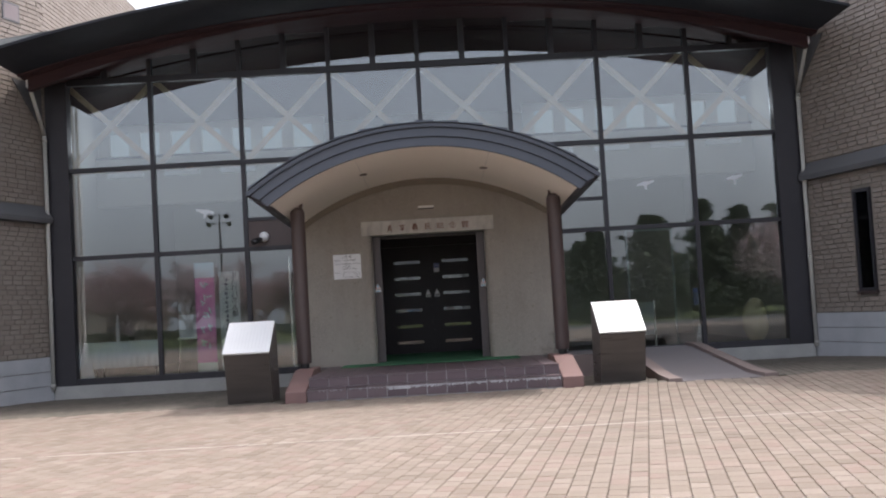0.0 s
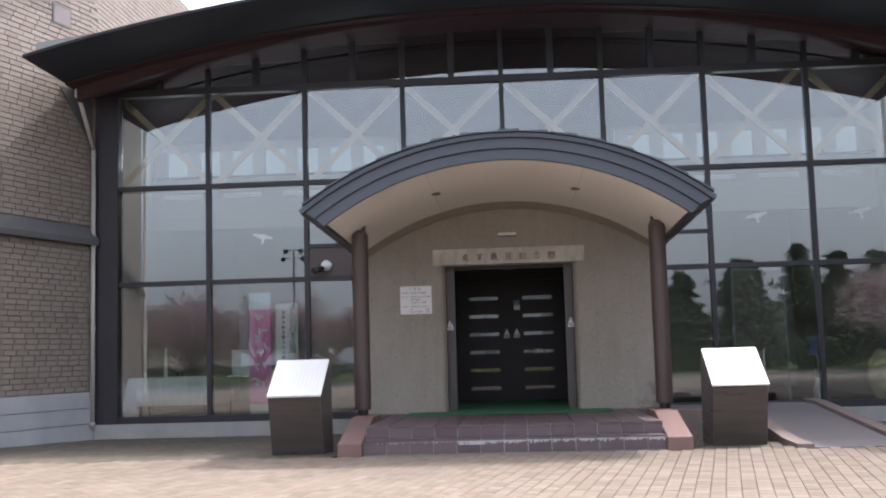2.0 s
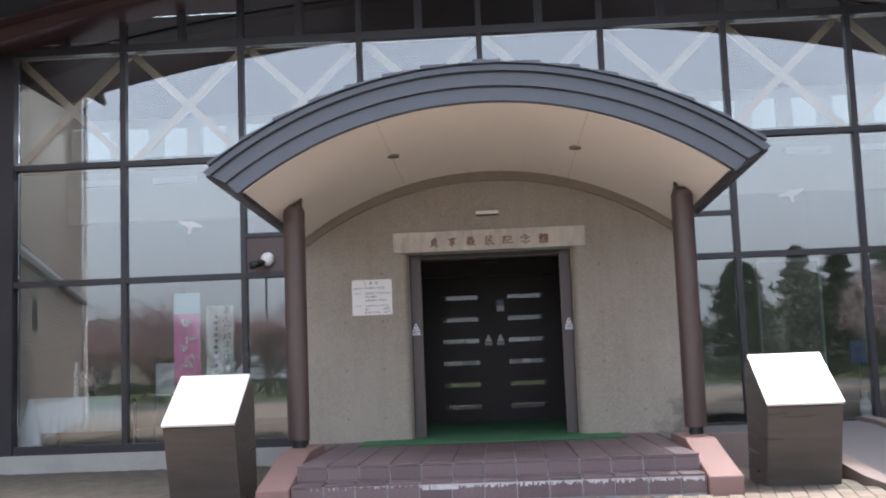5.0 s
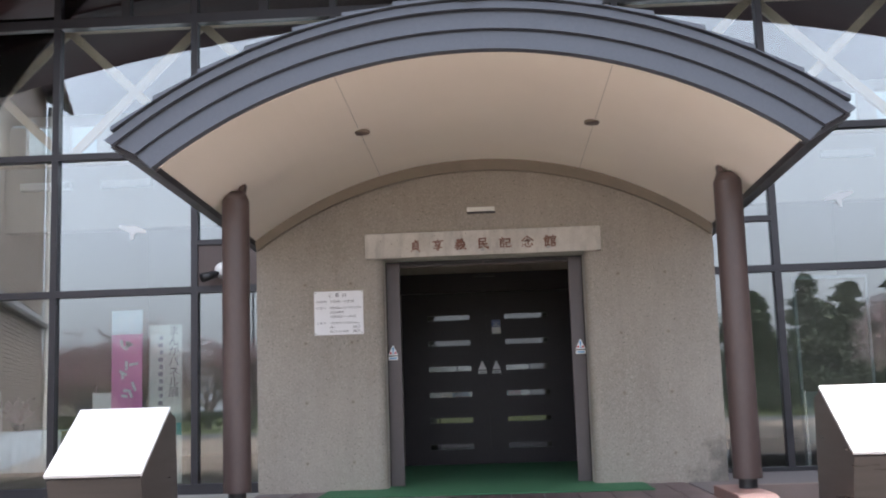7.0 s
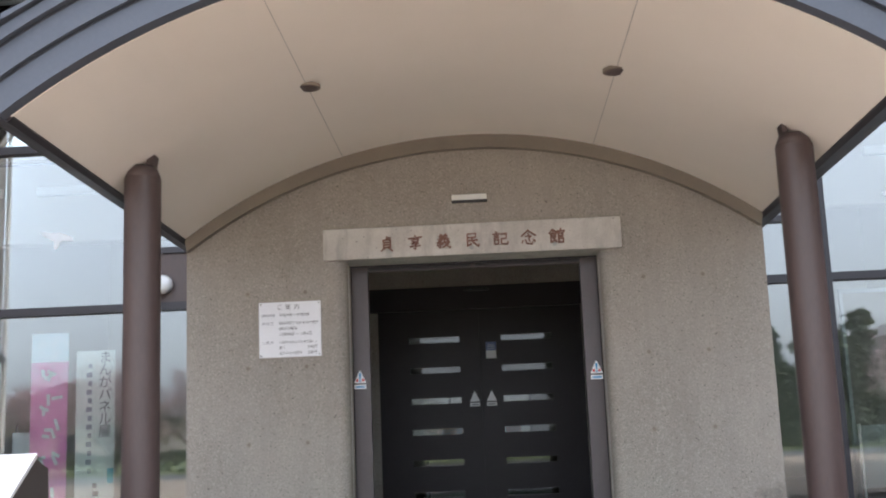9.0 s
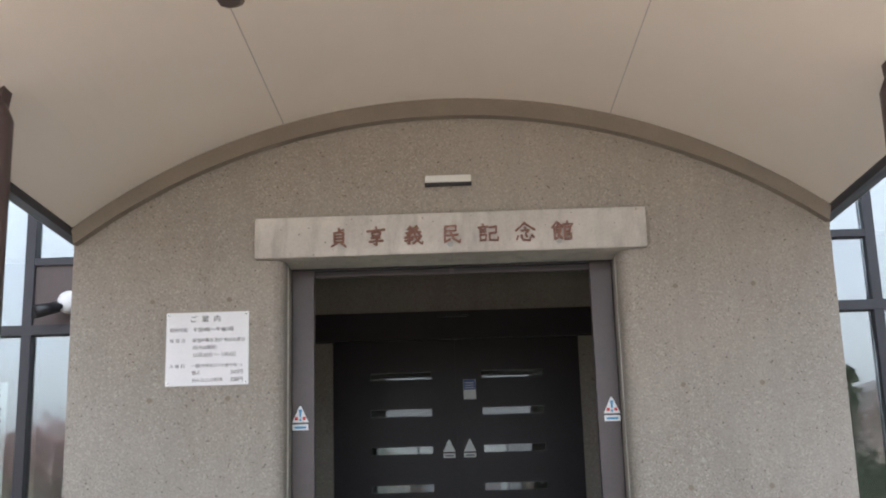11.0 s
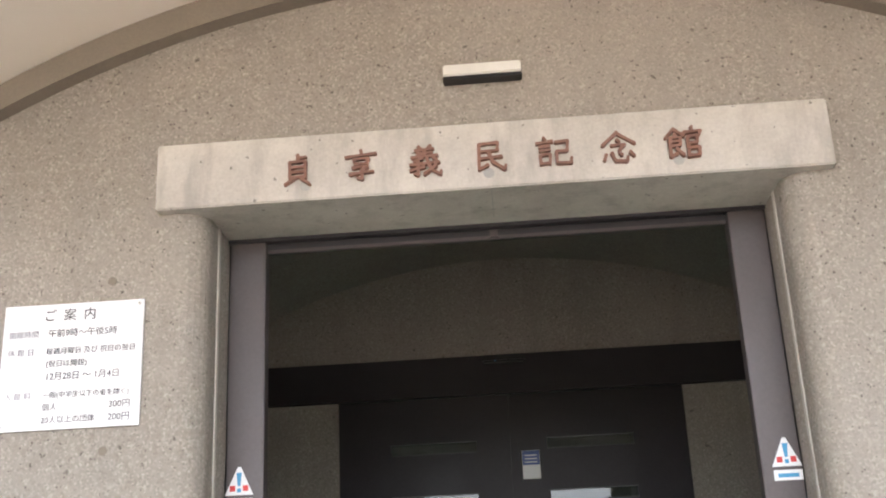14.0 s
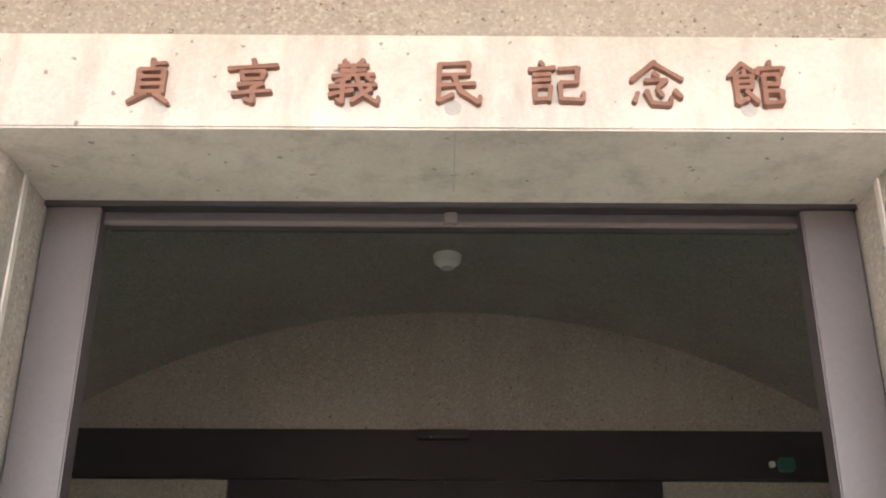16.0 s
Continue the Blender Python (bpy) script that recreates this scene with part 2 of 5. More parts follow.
M_CARVED = surface("carved_pale_wood", (0.52, 0.41, 0.24), (0.74, 0.62, 0.42), 4, 50, 0.7, 0, 0.4)
M_BARK = surface("bark", (0.13, 0.10, 0.092), (0.22, 0.18, 0.165), 6, 60, 0.95, 0, 0.5)
M_TWIG = varied("reddish_twig", [(0.42, 0.30, 0.29), (0.58, 0.44, 0.44), (0.74, 0.60, 0.60)], 0.9, 30, True, 0.1, 0.2)
M_NEEDLE = varied("pine_needles", [(0.058, 0.078, 0.046), (0.090, 0.118, 0.068), (0.12, 0.145, 0.09)], 0.8, 30, True, 0.1, 0.2)
M_GRASS = surface("grass", (0.06, 0.085, 0.025), (0.13, 0.15, 0.05), 1.0, 30, 0.95, 0, 0.5)
M_ASPHALT = surface("asphalt", (0.045, 0.045, 0.046), (0.075, 0.074, 0.072), 0.6, 120, 0.9, 0, 0.3)
M_HOUSEWALL = surface("house_plaster", (0.17, 0.145, 0.125), (0.24, 0.205, 0.175), 0.8, 50, 0.9, 0, 0.1)
M_HOUSEROOF = surface("house_roof_tile", (0.09, 0.085, 0.09), (0.14, 0.13, 0.13), 1.0, 40, 0.7, 0, 0.2)
M_SKYGLOW, sg, sb = mat("sky_outside_windows", 0.9)
sb.inputs["Base Color"].default_value = (0.5, 0.55, 0.58, 1)
sb.inputs["Emission Color"].default_value = (0.80, 0.95, 1.0, 1)
sb.inputs["Emission Strength"].default_value = 0.055
M_GLASS = glass("hall_glass", 2.05, (0.86, 0.90, 0.90))
M_SLIT = glass("slit_glass", 1.6, (0.50, 0.51, 0.50))


# ---------------------------------------------------------------- building blocks
def bm_box(bm, x0, x1, y0, y1, z0, z1, bev=0.0):
    r = bmesh.ops.create_cube(bm, size=1.0, matrix=Matrix.Translation(((x0 + x1) / 2, (y0 + y1) / 2, (z0 + z1) / 2)) @ Matrix.Diagonal((x1 - x0, y1 - y0, z1 - z0, 1)))
    if bev:
        es = {e for q in r["verts"] for e in q.link_edges}
        bmesh.ops.bevel(bm, geom=list(es), offset=bev, segments=2, affect="EDGES")
    return bm


def box(x0, x1, y0, y1, z0, z1, bev=0.0):
    return bm_box(bmesh.new(), x0, x1, y0, y1, z0, z1, bev)


def prism(pts, axis, a, b, bm=None):
    """A polygon pushed along an axis from a to b: points are (x, z) for y, (y, z) for x, (x, y) for z."""
    bm = bm or bmesh.new()

    def put(p, s):
        return {"y": (p[0], s, p[1]), "x": (s, p[0], p[1]), "z": (p[0], p[1], s)}[axis]

    lo = [bm.verts.new(put(p, a)) for p in pts]
    hi = [bm.verts.new(put(p, b)) for p in pts]
    bm.faces.new(lo)
    bm.faces.new(hi[::-1])
    for k in range(len(pts)):
        q = (k + 1) % len(pts)
        bm.faces.new((lo[k], hi[k], hi[q], lo[q]))
    bmesh.ops.recalc_face_normals(bm, faces=bm.faces)
    return bm


def tube(bm, p, q, r0, r1=None, seg=10, caps=True):
    p, q = Vector(p), Vector(q)
    r1 = r0 if r1 is None else r1
    m = Matrix.Translation((p + q) / 2) @ (q - p).to_track_quat("Z", "Y").to_matrix().to_4x4()
    bmesh.ops.create_cone(bm, cap_ends=caps, segments=seg, radius1=r0, radius2=r1, depth=(q - p).length, matrix=m)
    return bm


def part(name, bm, material, parent=None, label="", category="", group="", kind="", smooth=False):
    me = bpy.data.meshes.new(name)
    bm.to_mesh(me)
    bm.free()
    me.materials.append(material)
    if smooth:
        for p in me.polygons:
            p.use_smooth = True
    ob = new(name, me)
    ob.parent = parent
    return tagged(ob, label, category, group, kind)


def raw(name, verts, faces, material, parent=None, label="", category="", group="", kind=""):
    me = bpy.data.meshes.new(name)
    me.from_pydata(verts, [], faces)
    me.materials.append(material)
    ob = new(name, me)
    ob.parent = parent
    return tagged(ob, label, category, group, kind)


def thing(name, at, label, category, group="", kind=""):
    ob = new(name)
    ob.empty_display_size = 0.1
    ob.location = at
    bpy.context.view_layer.update()
    return tagged(ob, label, category, group, kind)


def under(parent, ob):
    """Puts a part that was built in world places under its thing."""
    ob.parent = parent
    ob.matrix_parent_inverse = Matrix.Translation(parent.location).inverted()
    return ob


def add(parent, name, bm, material, label="", smooth=False):
    return under(parent, part(name, bm, material, None, label, smooth=smooth))


def arc(half, apex, radius, n=40, lo=None):
    """Points of an arch, from -half to half."""
    lo = -half if lo is None else lo
    return [(x, apex - radius + math.sqrt(radius * radius - x * x)) for x in np.linspace(lo, half, n)]


def lettering(name, body, size, at, material, parent=None, depth=0.0, turn=(90, 0, 0), align="CENTER", label="", weight=0.0):
    cu = bpy.data.curves.new(name, "FONT")
    cu.body, cu.size, cu.align_x, cu.align_y, cu.extrude = body, size, align, "CENTER", depth
    cu.offset = size * weight
    tmp = bpy.data.objects.new(name, cu)
    scene.collection.objects.link(tmp)
    bpy.context.view_layer.update()
    me = bpy.data.meshes.new_from_object(tmp.evaluated_get(bpy.context.evaluated_depsgraph_get()))
    bpy.data.objects.remove(tmp)
    bpy.data.curves.remove(cu)
    me.materials.clear()
    me.materials.append(material)
    ob = new(name, me)
    ob.matrix_world = pose(*at, *turn)
    if parent:
        under(parent, ob)
    return tagged(ob, label)


# ---------------------------------------------------------------- ground
def ground_z(y):
    return 0.0 if y < 14.0 else -0.16 * (y - 14.0) / 6.1


raw("ground", [(-90, -120, -0.03), (90, -120, -0.03), (90, 14, -0.03), (-90, 14, -0.03), (90, 20.4, -0.20), (-90, 20.4, -0.20), (90, 90, -0.20), (-90, 90, -0.20)],
    [(0, 1, 2, 3), (3, 2, 4, 5), (5, 4, 6, 7)], M_SOIL, None, "sandy ground bed under the paved forecourt", "ground", kind="structure")

# ---------------------------------------------------------------- facade of the hall
YG = 20.265
BAY = 1.893
MULL = [-0.035 + BAY * k for k in range(-3, 4)]
EAVE_APEX, EAVE_R = 7.44, 31.0


def eave_z(x):
    return EAVE_APEX - EAVE_R + math.sqrt(EAVE_R ** 2 - x * x)


facade = thing("window_1", (0, YG, 0.05), "tall bronze-framed glass front of the entrance hall", "window", kind="structure")
for k, x in enumerate(MULL):
    z0 = 0.14 if abs(x) > 2.4 else 3.9
    add(facade, "mullion", box(x - 0.045, x + 0.045, YG - 0.05, YG + 0.10, z0, eave_z(x) + 0.05, 0.004), M_FRAME)
for k in range(-4, 4):
    x = -0.035 + BAY * (k + 0.5)
    add(facade, "stud", box(x - 0.06, x + 0.06, YG - 0.04, YG + 0.10, 6.50, eave_z(x) + 0.05, 0.004), M_FRAME)
for x0, x1, z in ((-7.46, -2.36, 2.74), (2.36, 7.40, 2.74), (-7.46, 7.40, 4.59), (-7.46, 7.40, 6.455), (-7.46, -2.36, 0.17), (2.36, 7.40, 0.17)):
    h = 0.045 if z > 1 and z < 6 else 0.065
    add(facade, "transom", box(x0, x1, YG - 0.055, YG + 0.095, z - h, z + h, 0.004), M_FRAME)
add(facade, "transom", box(-3.83, -2.36, YG - 0.045, YG + 0.09, 3.33, 3.40, 0.004), M_FRAME)
add(facade, "transom", box(2.36, 3.75, YG - 0.045, YG + 0.09, 3.36, 3.43, 0.004), M_FRAME)
add(facade, "corner_post", box(-7.96, -7.46, YG - 0.10, YG + 0.20, -0.1, eave_z(7.7), 0.01), M_FRAME)
add(facade, "corner_post", box(7.40, 7.90, YG - 0.10, YG + 0.20, -0.1, eave_z(7.7), 0.01), M_FRAME)
SIDE = [(-7.42, -5.755), (-5.67, -3.87), (-3.79, -2.36), (2.36, 3.70), (3.79, 5.595), (5.685, 7.36)]
CORE = [(-2.36, -1.97), (-1.885, -0.08), (0.01, 1.815), (1.90, 2.36)]
rows = [(a, b, 0.22, 2.70) for a, b in SIDE]
rows += [(a, b, 3.40 if -4 < a < -3 else 2.78, 4.55) for a, b in SIDE]
rows += [(a, b, 4.13, 4.55) for a, b in CORE]
edges = [-7.46] + MULL + [7.40]
for k in range(len(edges) - 1):
    a, b = edges[k] + 0.04, edges[k + 1] - 0.04
    rows += [(a, b, 4.63, 6.40), (a, b, 6.51, min(eave_z(a), eave_z(b)) + 0.05)]
for a, b, z0, z1 in rows:
    add(facade, "pane", box(a, b, YG + 0.015, YG + 0.027, z0, z1), M_GLASS).visible_shadow = False
add(facade, "blind_panel", box(-3.79, -2.36, YG - 0.01, YG + 0.03, 2.785, 3.33), M_COL, "dull brown blind panel in the window front")
part("trim", box(-7.9, 7.9, YG - 0.16, YG + 0.20, -0.22, 0.105, 0.01), M_PLINTH, None, "low concrete plinth under the glass front", "plinth", kind="structure")

# ---------------------------------------------------------------- main roof
roof = thing("roof", (0, 19, 7.5), "broad arched roof with dark metal eave and red-brown timber soffit", "roof", kind="structure")
n = 48
lower = arc(8.0, EAVE_APEX, EAVE_R, n)
upper = [(x, z + 0.30) for x, z in lower]
bm = prism(lower + upper[::-1], "y", 17.25, 18.95)
for v in bm.verts:
    if v.co.y < 17.3 and v.co.z > eave_z(v.co.x) + 0.15:
        v.co.z -= 0.25
add(roof, "eave", bm, M_DARKMETAL, "dark grey metal eave")
add(roof, "soffit", prism([(x, z - 0.03) for x, z in lower] + upper[::-1], "y", 18.953, 20.9), M_REDWOOD, "red-brown timber soffit")
add(roof, "edge_beam", prism(arc(7.9, 7.38, 25.5, n) + [(x, z - 0.02) for x, z in arc(7.9, EAVE_APEX, EAVE_R, n)][::-1], "y", 19.25, 19.42), M_REDWOOD, "dark red timber beam")
add(roof, "roof_sheet", prism([(x, z + 0.30) for x, z in lower] + [(x, z + 0.36) for x, z in lower][::-1], "y", 18.75, 34.0), M_CORNICE, "grey metal roof sheet")

# ---------------------------------------------------------------- side wings
def wing(side, top_front, top_back, y_front, y_back, label):
    s = -1 if side < 0 else 1
    x = 7.97 * s
    w = thing("wall_west" if s < 0 else "wall_east", (x, 19, 0), label, "wall", kind="structure")
    add(w, "core", prism([(y_front, -0.14), (20.16, -0.14), (20.16, top_back), (y_front, top_front)], "x", x + 0.02 * s, x + 7.0 * s), M_MORTAR)
    # base courses of pale stone
    yb = min(y_back, 20.16)
    for z0, z1 in ((-0.22, 0.14), (0.15, 0.43), (0.44, 0.73)):
        add(w, "base_stone", box(min(x, x - 0.05 * s), max(x, x - 0.05 * s), y_front, yb, z0, z1, 0.006), M_BASE, "pale grey base stone")
    add(w, "cornice", prism([(x - 0.16 * s, 3.50), (x - 0.18 * s, 3.60), (x, 3.86), (x + 0.03 * s, 3.86), (x + 0.03 * s, 3.50)], "y", y_front, 20.15), M_CORNICE, "grey metal band")
    fields = {False: ([], []), True: ([], [])}
    rnd = random.Random(7 + s)
    picked = []
    zc = 0.75
    win = (18.19, 18.68, 1.14, 3.13) if s > 0 else (14.50, 15.10, 2.28, 2.94)
    while zc < max(top_front, top_back):
        if 3.42 < zc < 3.86:
            zc = 3.88
        h = 0.098
        y = y_front - rnd.random() * 0.3
        while y < y_back:
            ln = 0.295
            a, b = max(y + 0.003, y_front), min(y + ln - 0.003, y_back)
            y += ln
            if b - a < 0.02:
                continue
            top = top_front + (top_back - top_front) * ((a + b) / 2 - y_front) / (y_back - y_front)
            if zc + h > top:
                continue
            if zc < 6.9 and a > 20.05:
                continue
            if win and win[0] - 0.05 < b and a < win[1] + 0.05 and win[2] - 0.05 < zc + h and zc < win[3] + 0.05:
                if a < win[0] - 0.06 and b > win[0] - 0.05:
                    b = win[0] - 0.05
                elif b > win[1] + 0.06 and a < win[1] + 0.05:
                    a = win[1] + 0.05
                else:
                    continue
            if len(picked) < 150 and 0.75 < zc < 3.3 and 18.0 < a < 19.9 and abs(b - a - 0.289) < 0.002:
                picked.append((a, zc))
                continue
            xo = x - s * (0.006 + rnd.random() * 0.004)
            verts, faces = fields[a > 20.05]
            i = len(verts)
            c = 0.004
            verts += [(x + 0.03 * s, a, zc), (x + 0.03 * s, b, zc), (x + 0.03 * s, b, zc + h - 0.012), (x + 0.03 * s, a, zc + h - 0.012),
                      (xo, a + c, zc + c), (xo, b - c, zc + c), (xo, b - c, zc + h - 0.012 - c), (xo, a + c, zc + h - 0.012 - c)]
            fs = [(4, 5, 6, 7), (0, 1, 5, 4), (1, 2, 6, 5), (2, 3, 7, 6), (3, 0, 4, 7)]
            if s > 0:
                fs = [f[::-1] for f in fs]
            faces += [tuple(i + q for q in f) for f in fs]
        zc += h
    c, ln, hh, xo = 0.004, 0.289, 0.086, -0.008 * s
    one = bpy.data.meshes.new("wall_tile")
    fs = [(4, 5, 6, 7), (0, 1, 5, 4), (1, 2, 6, 5), (2, 3, 7, 6), (3, 0, 4, 7)]
    one.from_pydata([(0.03 * s, 0, 0), (0.03 * s, ln, 0), (0.03 * s, ln, hh), (0.03 * s, 0, hh), (xo, c, c), (xo, ln - c, c), (xo, ln - c, hh - c), (xo, c, hh - c)], [],
                    fs if s < 0 else [f[::-1] for f in fs])
    one.materials.append(M_BRICK_ONE)
    for a, z in picked:
        ob = new("wall_tile", one)
        ob.location = (x, a, z)
        under(w, ob)
    under(w, raw("tiling", *fields[False], M_BRICK, None, "brown wall tiles laid in thin courses", kind="stuff"))
    if y_back > 20.2:
        up = thing("wall_upper", (x, 25, 6.5), "brown tiled upper wall rising behind the arched roof", "wall", kind="structure")
        add(up, "core", prism([(20.2, 6.5), (y_back, 6.5), (y_back, top_back), (20.2, top_back)], "x", x + 0.02 * s, x + 7.0 * s), M_MORTAR)
        under(up, raw("tiling", *fields[True], M_BRICK, None, "brown wall tiles laid in thin courses", kind="stuff"))
    # pitched roof, gutter and downpipe at the far front corner
    add(w, "wing_roof", prism([(x - 0.62 * s, top_front - 0.12), (x + 3.5 * s, top_front + 1.9), (x + 7.4 * s, top_front - 0.05), (x + 7.2 * s, top_front - 0.2), (x + 3.5 * s, top_front + 1.7), (x - 0.55 * s, top_front - 0.22)], "y", y_front - 0.7, 20.1), M_DARKMETAL, "dark pitched roof over the wing")
    add(w, "gutter", tube(bmesh.new(), (x - 0.62 * s, y_front - 0.7, top_front - 0.2), (x - 0.62 * s, 19.0, top_front - 0.2), 0.09, seg=10), M_COL)
    add(w, "corner_pipe", tube(bmesh.new(), (x - 0.12 * s, y_front + 0.12, 0.0), (x - 0.12 * s, y_front + 0.12, top_front - 0.3), 0.06, seg=12), M_PIPE, "pale downpipe")
    # downpipe beside the corner post
    px = x - 0.075 * s
    bm = bmesh.new()
    tube(bm, (px, 20.05, 0.05), (px, 20.05, 5.35), 0.042, seg=14)
    tube(bm, (px, 20.05, 5.35), (px + 0.02 * s, 19.35, 6.28), 0.040, seg=14)
    p = thing("downpipe", (px, 20.05, 0.0), "pale cream round downpipe fixed beside the wall corner", "downpipe", group="downpipes of the hall roof")
    add(p, "pipe", bm, M_PIPE, smooth=True)
    for z in (0.12, 1.9, 3.46, 5.2):
        add(p, "bracket", tube(bmesh.new(), (px, 20.05, z), (px, 20.05, z + 0.05), 0.054, seg=14), M_PIPE)
    add(p, "rain_head", box(px - 0.06, px + 0.06, 19.28, 19.42, 6.20, 6.36, 0.01), M_WHITE, "white rain head under the eave")
    add(w, "return_wall", box(*sorted((7.93 * s, 9.5 * s)), 20.17, 20.46, -0.2, 7.4), M_MORTAR)
    # gusset between eave and corner
    add(w, "gusset", prism([(20.1, 5.45), (20.1, 6.40), (19.2, 6.40)], "x", x - 0.03 * s, x - 0.012 * s), M_CORNICE, "grey sheet under the eave end")
    splay(w, s)
    return w


def splay(ob, s):
    """Swings a thing of a side wing outwards about the corner of the hall."""
    hinge = Matrix.Translation((7.97 * s, 20.1, 0))
    ob.matrix_world = hinge @ Matrix.Rotation(radians(16.7) * s, 4, "Z") @ hinge.inverted() @ Matrix.Translation(ob.location)


for q in (-1, 1):
    part("flashing", prism([(7.94 * q, eave_z(7.94) + 0.2), (7.94 * q, 6.74), (6.85 * q, 6.86), (6.85 * q, eave_z(6.85) + 0.2)], "y", 17.62, 17.95), M_FLASH, None, "pale grey sheet flashing where the roof meets the tiled wall", "flashing", kind="structure")
wing(-1, 10.25, 10.25, 3.7, 30.0, "brown tiled side wall with a grey metal band and stone base")
wing(1, 11.3, 11.3, 3.7, 20.16, "brown tiled side wall with a narrow window and stone base")

slot = thing("window_2", (7.97, 18.43, 2.1), "narrow dark window set deep in the tiled wall", "window", kind="structure")
for a in ((18.19, 18.24, 1.14, 3.13), (18.63, 18.68, 1.14, 3.13), (18.24, 18.63, 1.14, 1.20), (18.24, 18.63, 3.07, 3.13)):
    add(slot, "window_frame", box(7.93, 7.985, *a), M_FRAME)
add(slot, "pane", box(7.965, 7.975, 18.24, 18.63, 1.20, 3.07), M_GLASS)
add(slot, "window_sill", box(7.90, 7.985, 18.15, 18.72, 1.09, 1.138, 0.004), M_COL)
splay(slot, 1)
twin = thing("window_6", (-7.97, 14.8, 2.6), "pair of narrow dark slots in the tiled wall", "window", kind="structure")
for y in (14.50, 14.86):
    add(twin, "pane", box(-7.975, -7.965, y + 0.03, y + 0.21, 2.31, 2.91), M_GLASS)
    for b in ((y, y + 0.03, 2.28, 2.94), (y + 0.21, y + 0.24, 2.28, 2.94), (y + 0.03, y + 0.21, 2.28, 2.31), (y + 0.03, y + 0.21, 2.91, 2.94)):
        add(twin, "window_frame", box(-7.985, -7.93, *b), M_FRAME)
splay(twin, -1)

# the west wing's upper window
upwin = thing("window_3", (-7.97, 19.24, 7.76), "small square window high in the tiled wall", "window", kind="structure")
add(upwin, "window_frame", box(-7.97, -7.945, 18.98, 19.50, 7.57, 7.96, 0.006), M_CORNICE)
add(upwin, "pane", box(-7.945, -7.94, 19.02, 19.46, 7.61, 7.92), M_DULL)
splay(upwin, -1)

# ---------------------------------------------------------------- porch
PF = 0.335
YW = 17.235
plat = thing("porch_steps", (0, 15, 0), "two purple-brown tiled entrance steps with white lime runs", "steps", kind="structure")
add(plat, "step_core", box(-1.90, 1.90, 13.86, 17.6, -0.1, 0.165), M_GROUT)
add(plat, "platform_core", box(-1.90, 1.90, 14.17, 15.86, -0.1, PF - 0.018), M_GROUT)
add(plat, "platform_core", box(-2.32, 2.32, 15.863, 20.85, -0.2, PF - 0.018), M_GROUT)


def pier(s):
    pts = [(2.33 * s, YW), (1.13 * s, YW)]
    pts += [((1.13 - 0.10 * math.sin(a)) * s, YW + 0.10 - 0.10 * math.cos(a)) for a in np.linspace(0.2, math.pi / 2, 7)]
    pts += [(1.03 * s, 17.575), (2.33 * s, 17.575)]
    bm = prism(pts, "z", PF - 0.02, 2.668)
    return bm


porch = thing("porch_wall", (0, YW, PF), "washed concrete entrance porch with arched top and open doorway", "wall", kind="structure")
add(porch, "pier", pier(-1), M_CONC)
add(porch, "pier", pier(1), M_CONC)
add(porch, "tympanum", prism([(-2.33, 2.668)] + [(2.33, 2.668)] + arc(2.33, 3.66, 3.93, 40)[::-1], "y", YW, 17.575), M_CONC)
for s in (-1, 1):
    add(porch, "side_wall", box(min(2.05 * s, 2.33 * s), max(2.05 * s, 2.33 * s), 17.578, 21.0, PF - 0.02, 2.95), M_CONC)
    add(porch, "jamb_bead", box(min(1.025 * s, 1.06 * s), max(1.025 * s, 1.06 * s), 17.40, 17.435, PF, 2.665, 0.006), M_LINT, "pale edge bead")
    # tie holes in two columns
    for x in (1.36, 1.83):
        for z in (0.62, 1.22, 1.82, 2.42):
            bm = bmesh.new()
            tube(bm, (x * s, YW - 0.002, z), (x * s, YW + 0.01, z), 0.016, seg=12)
            add(porch, "tie_hole", bm, M_BAND)
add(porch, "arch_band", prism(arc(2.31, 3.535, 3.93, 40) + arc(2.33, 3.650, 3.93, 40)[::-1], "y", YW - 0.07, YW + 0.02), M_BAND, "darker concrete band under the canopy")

lintel = thing("lintel", (0, YW, 2.79), "smooth pale concrete lintel with seven rust-brown characters", "lintel", kind="structure")
beam = add(lintel, "beam", box(-1.2, 1.2, 17.185, 17.56, 2.660, 2.912, 0.005), M_LINT)


def brushed(k, strokes):
    """One brush-written character on a ten by ten grid, each stroke swelling at its ends."""
    rnd = random.Random(60 + k)
    xc, bm = -0.681 + k * 0.228, bmesh.new()
    for n_, (x0, z0, x1, z1) in enumerate(strokes):
        p = Vector((xc + (x0 - 5) * 0.0138, 2.772 + (z0 - 5.2) * 0.0120))
        q = Vector((xc + (x1 - 5) * 0.0138, 2.772 + (z1 - 5.2) * 0.0120))
        d = (q - p).normalized()
        e = Vector((-d.y, d.x))
        a, m, b = (rnd.uniform(0.0052, 0.0068), rnd.uniform(0.0040, 0.0050), rnd.uniform(0.0042, 0.0066))
        if d.y < -0.6:
            a, m, b = a * 1.1, m * 1.2, b * 1.05
        mid = (p + q) / 2
        p, q = p - d * 0.003, q + d * 0.003
        edge = [p - e * a * 0.4, p + d * 0.004 - e * a, mid - e * m, q - d * 0.004 - e * b, q - e * b * 0.3,
                q + e * b * 0.5, q - d * 0.005 + e * b, mid + e * m, p + d * 0.003 + e * a, p + e * a * 0.6]
        prism([(v.x, v.y) for v in edge], "y", 17.1700 - 0.0004 * n_, 17.1900, bm)
    return add(beam, "character", bm, M_LETTER)


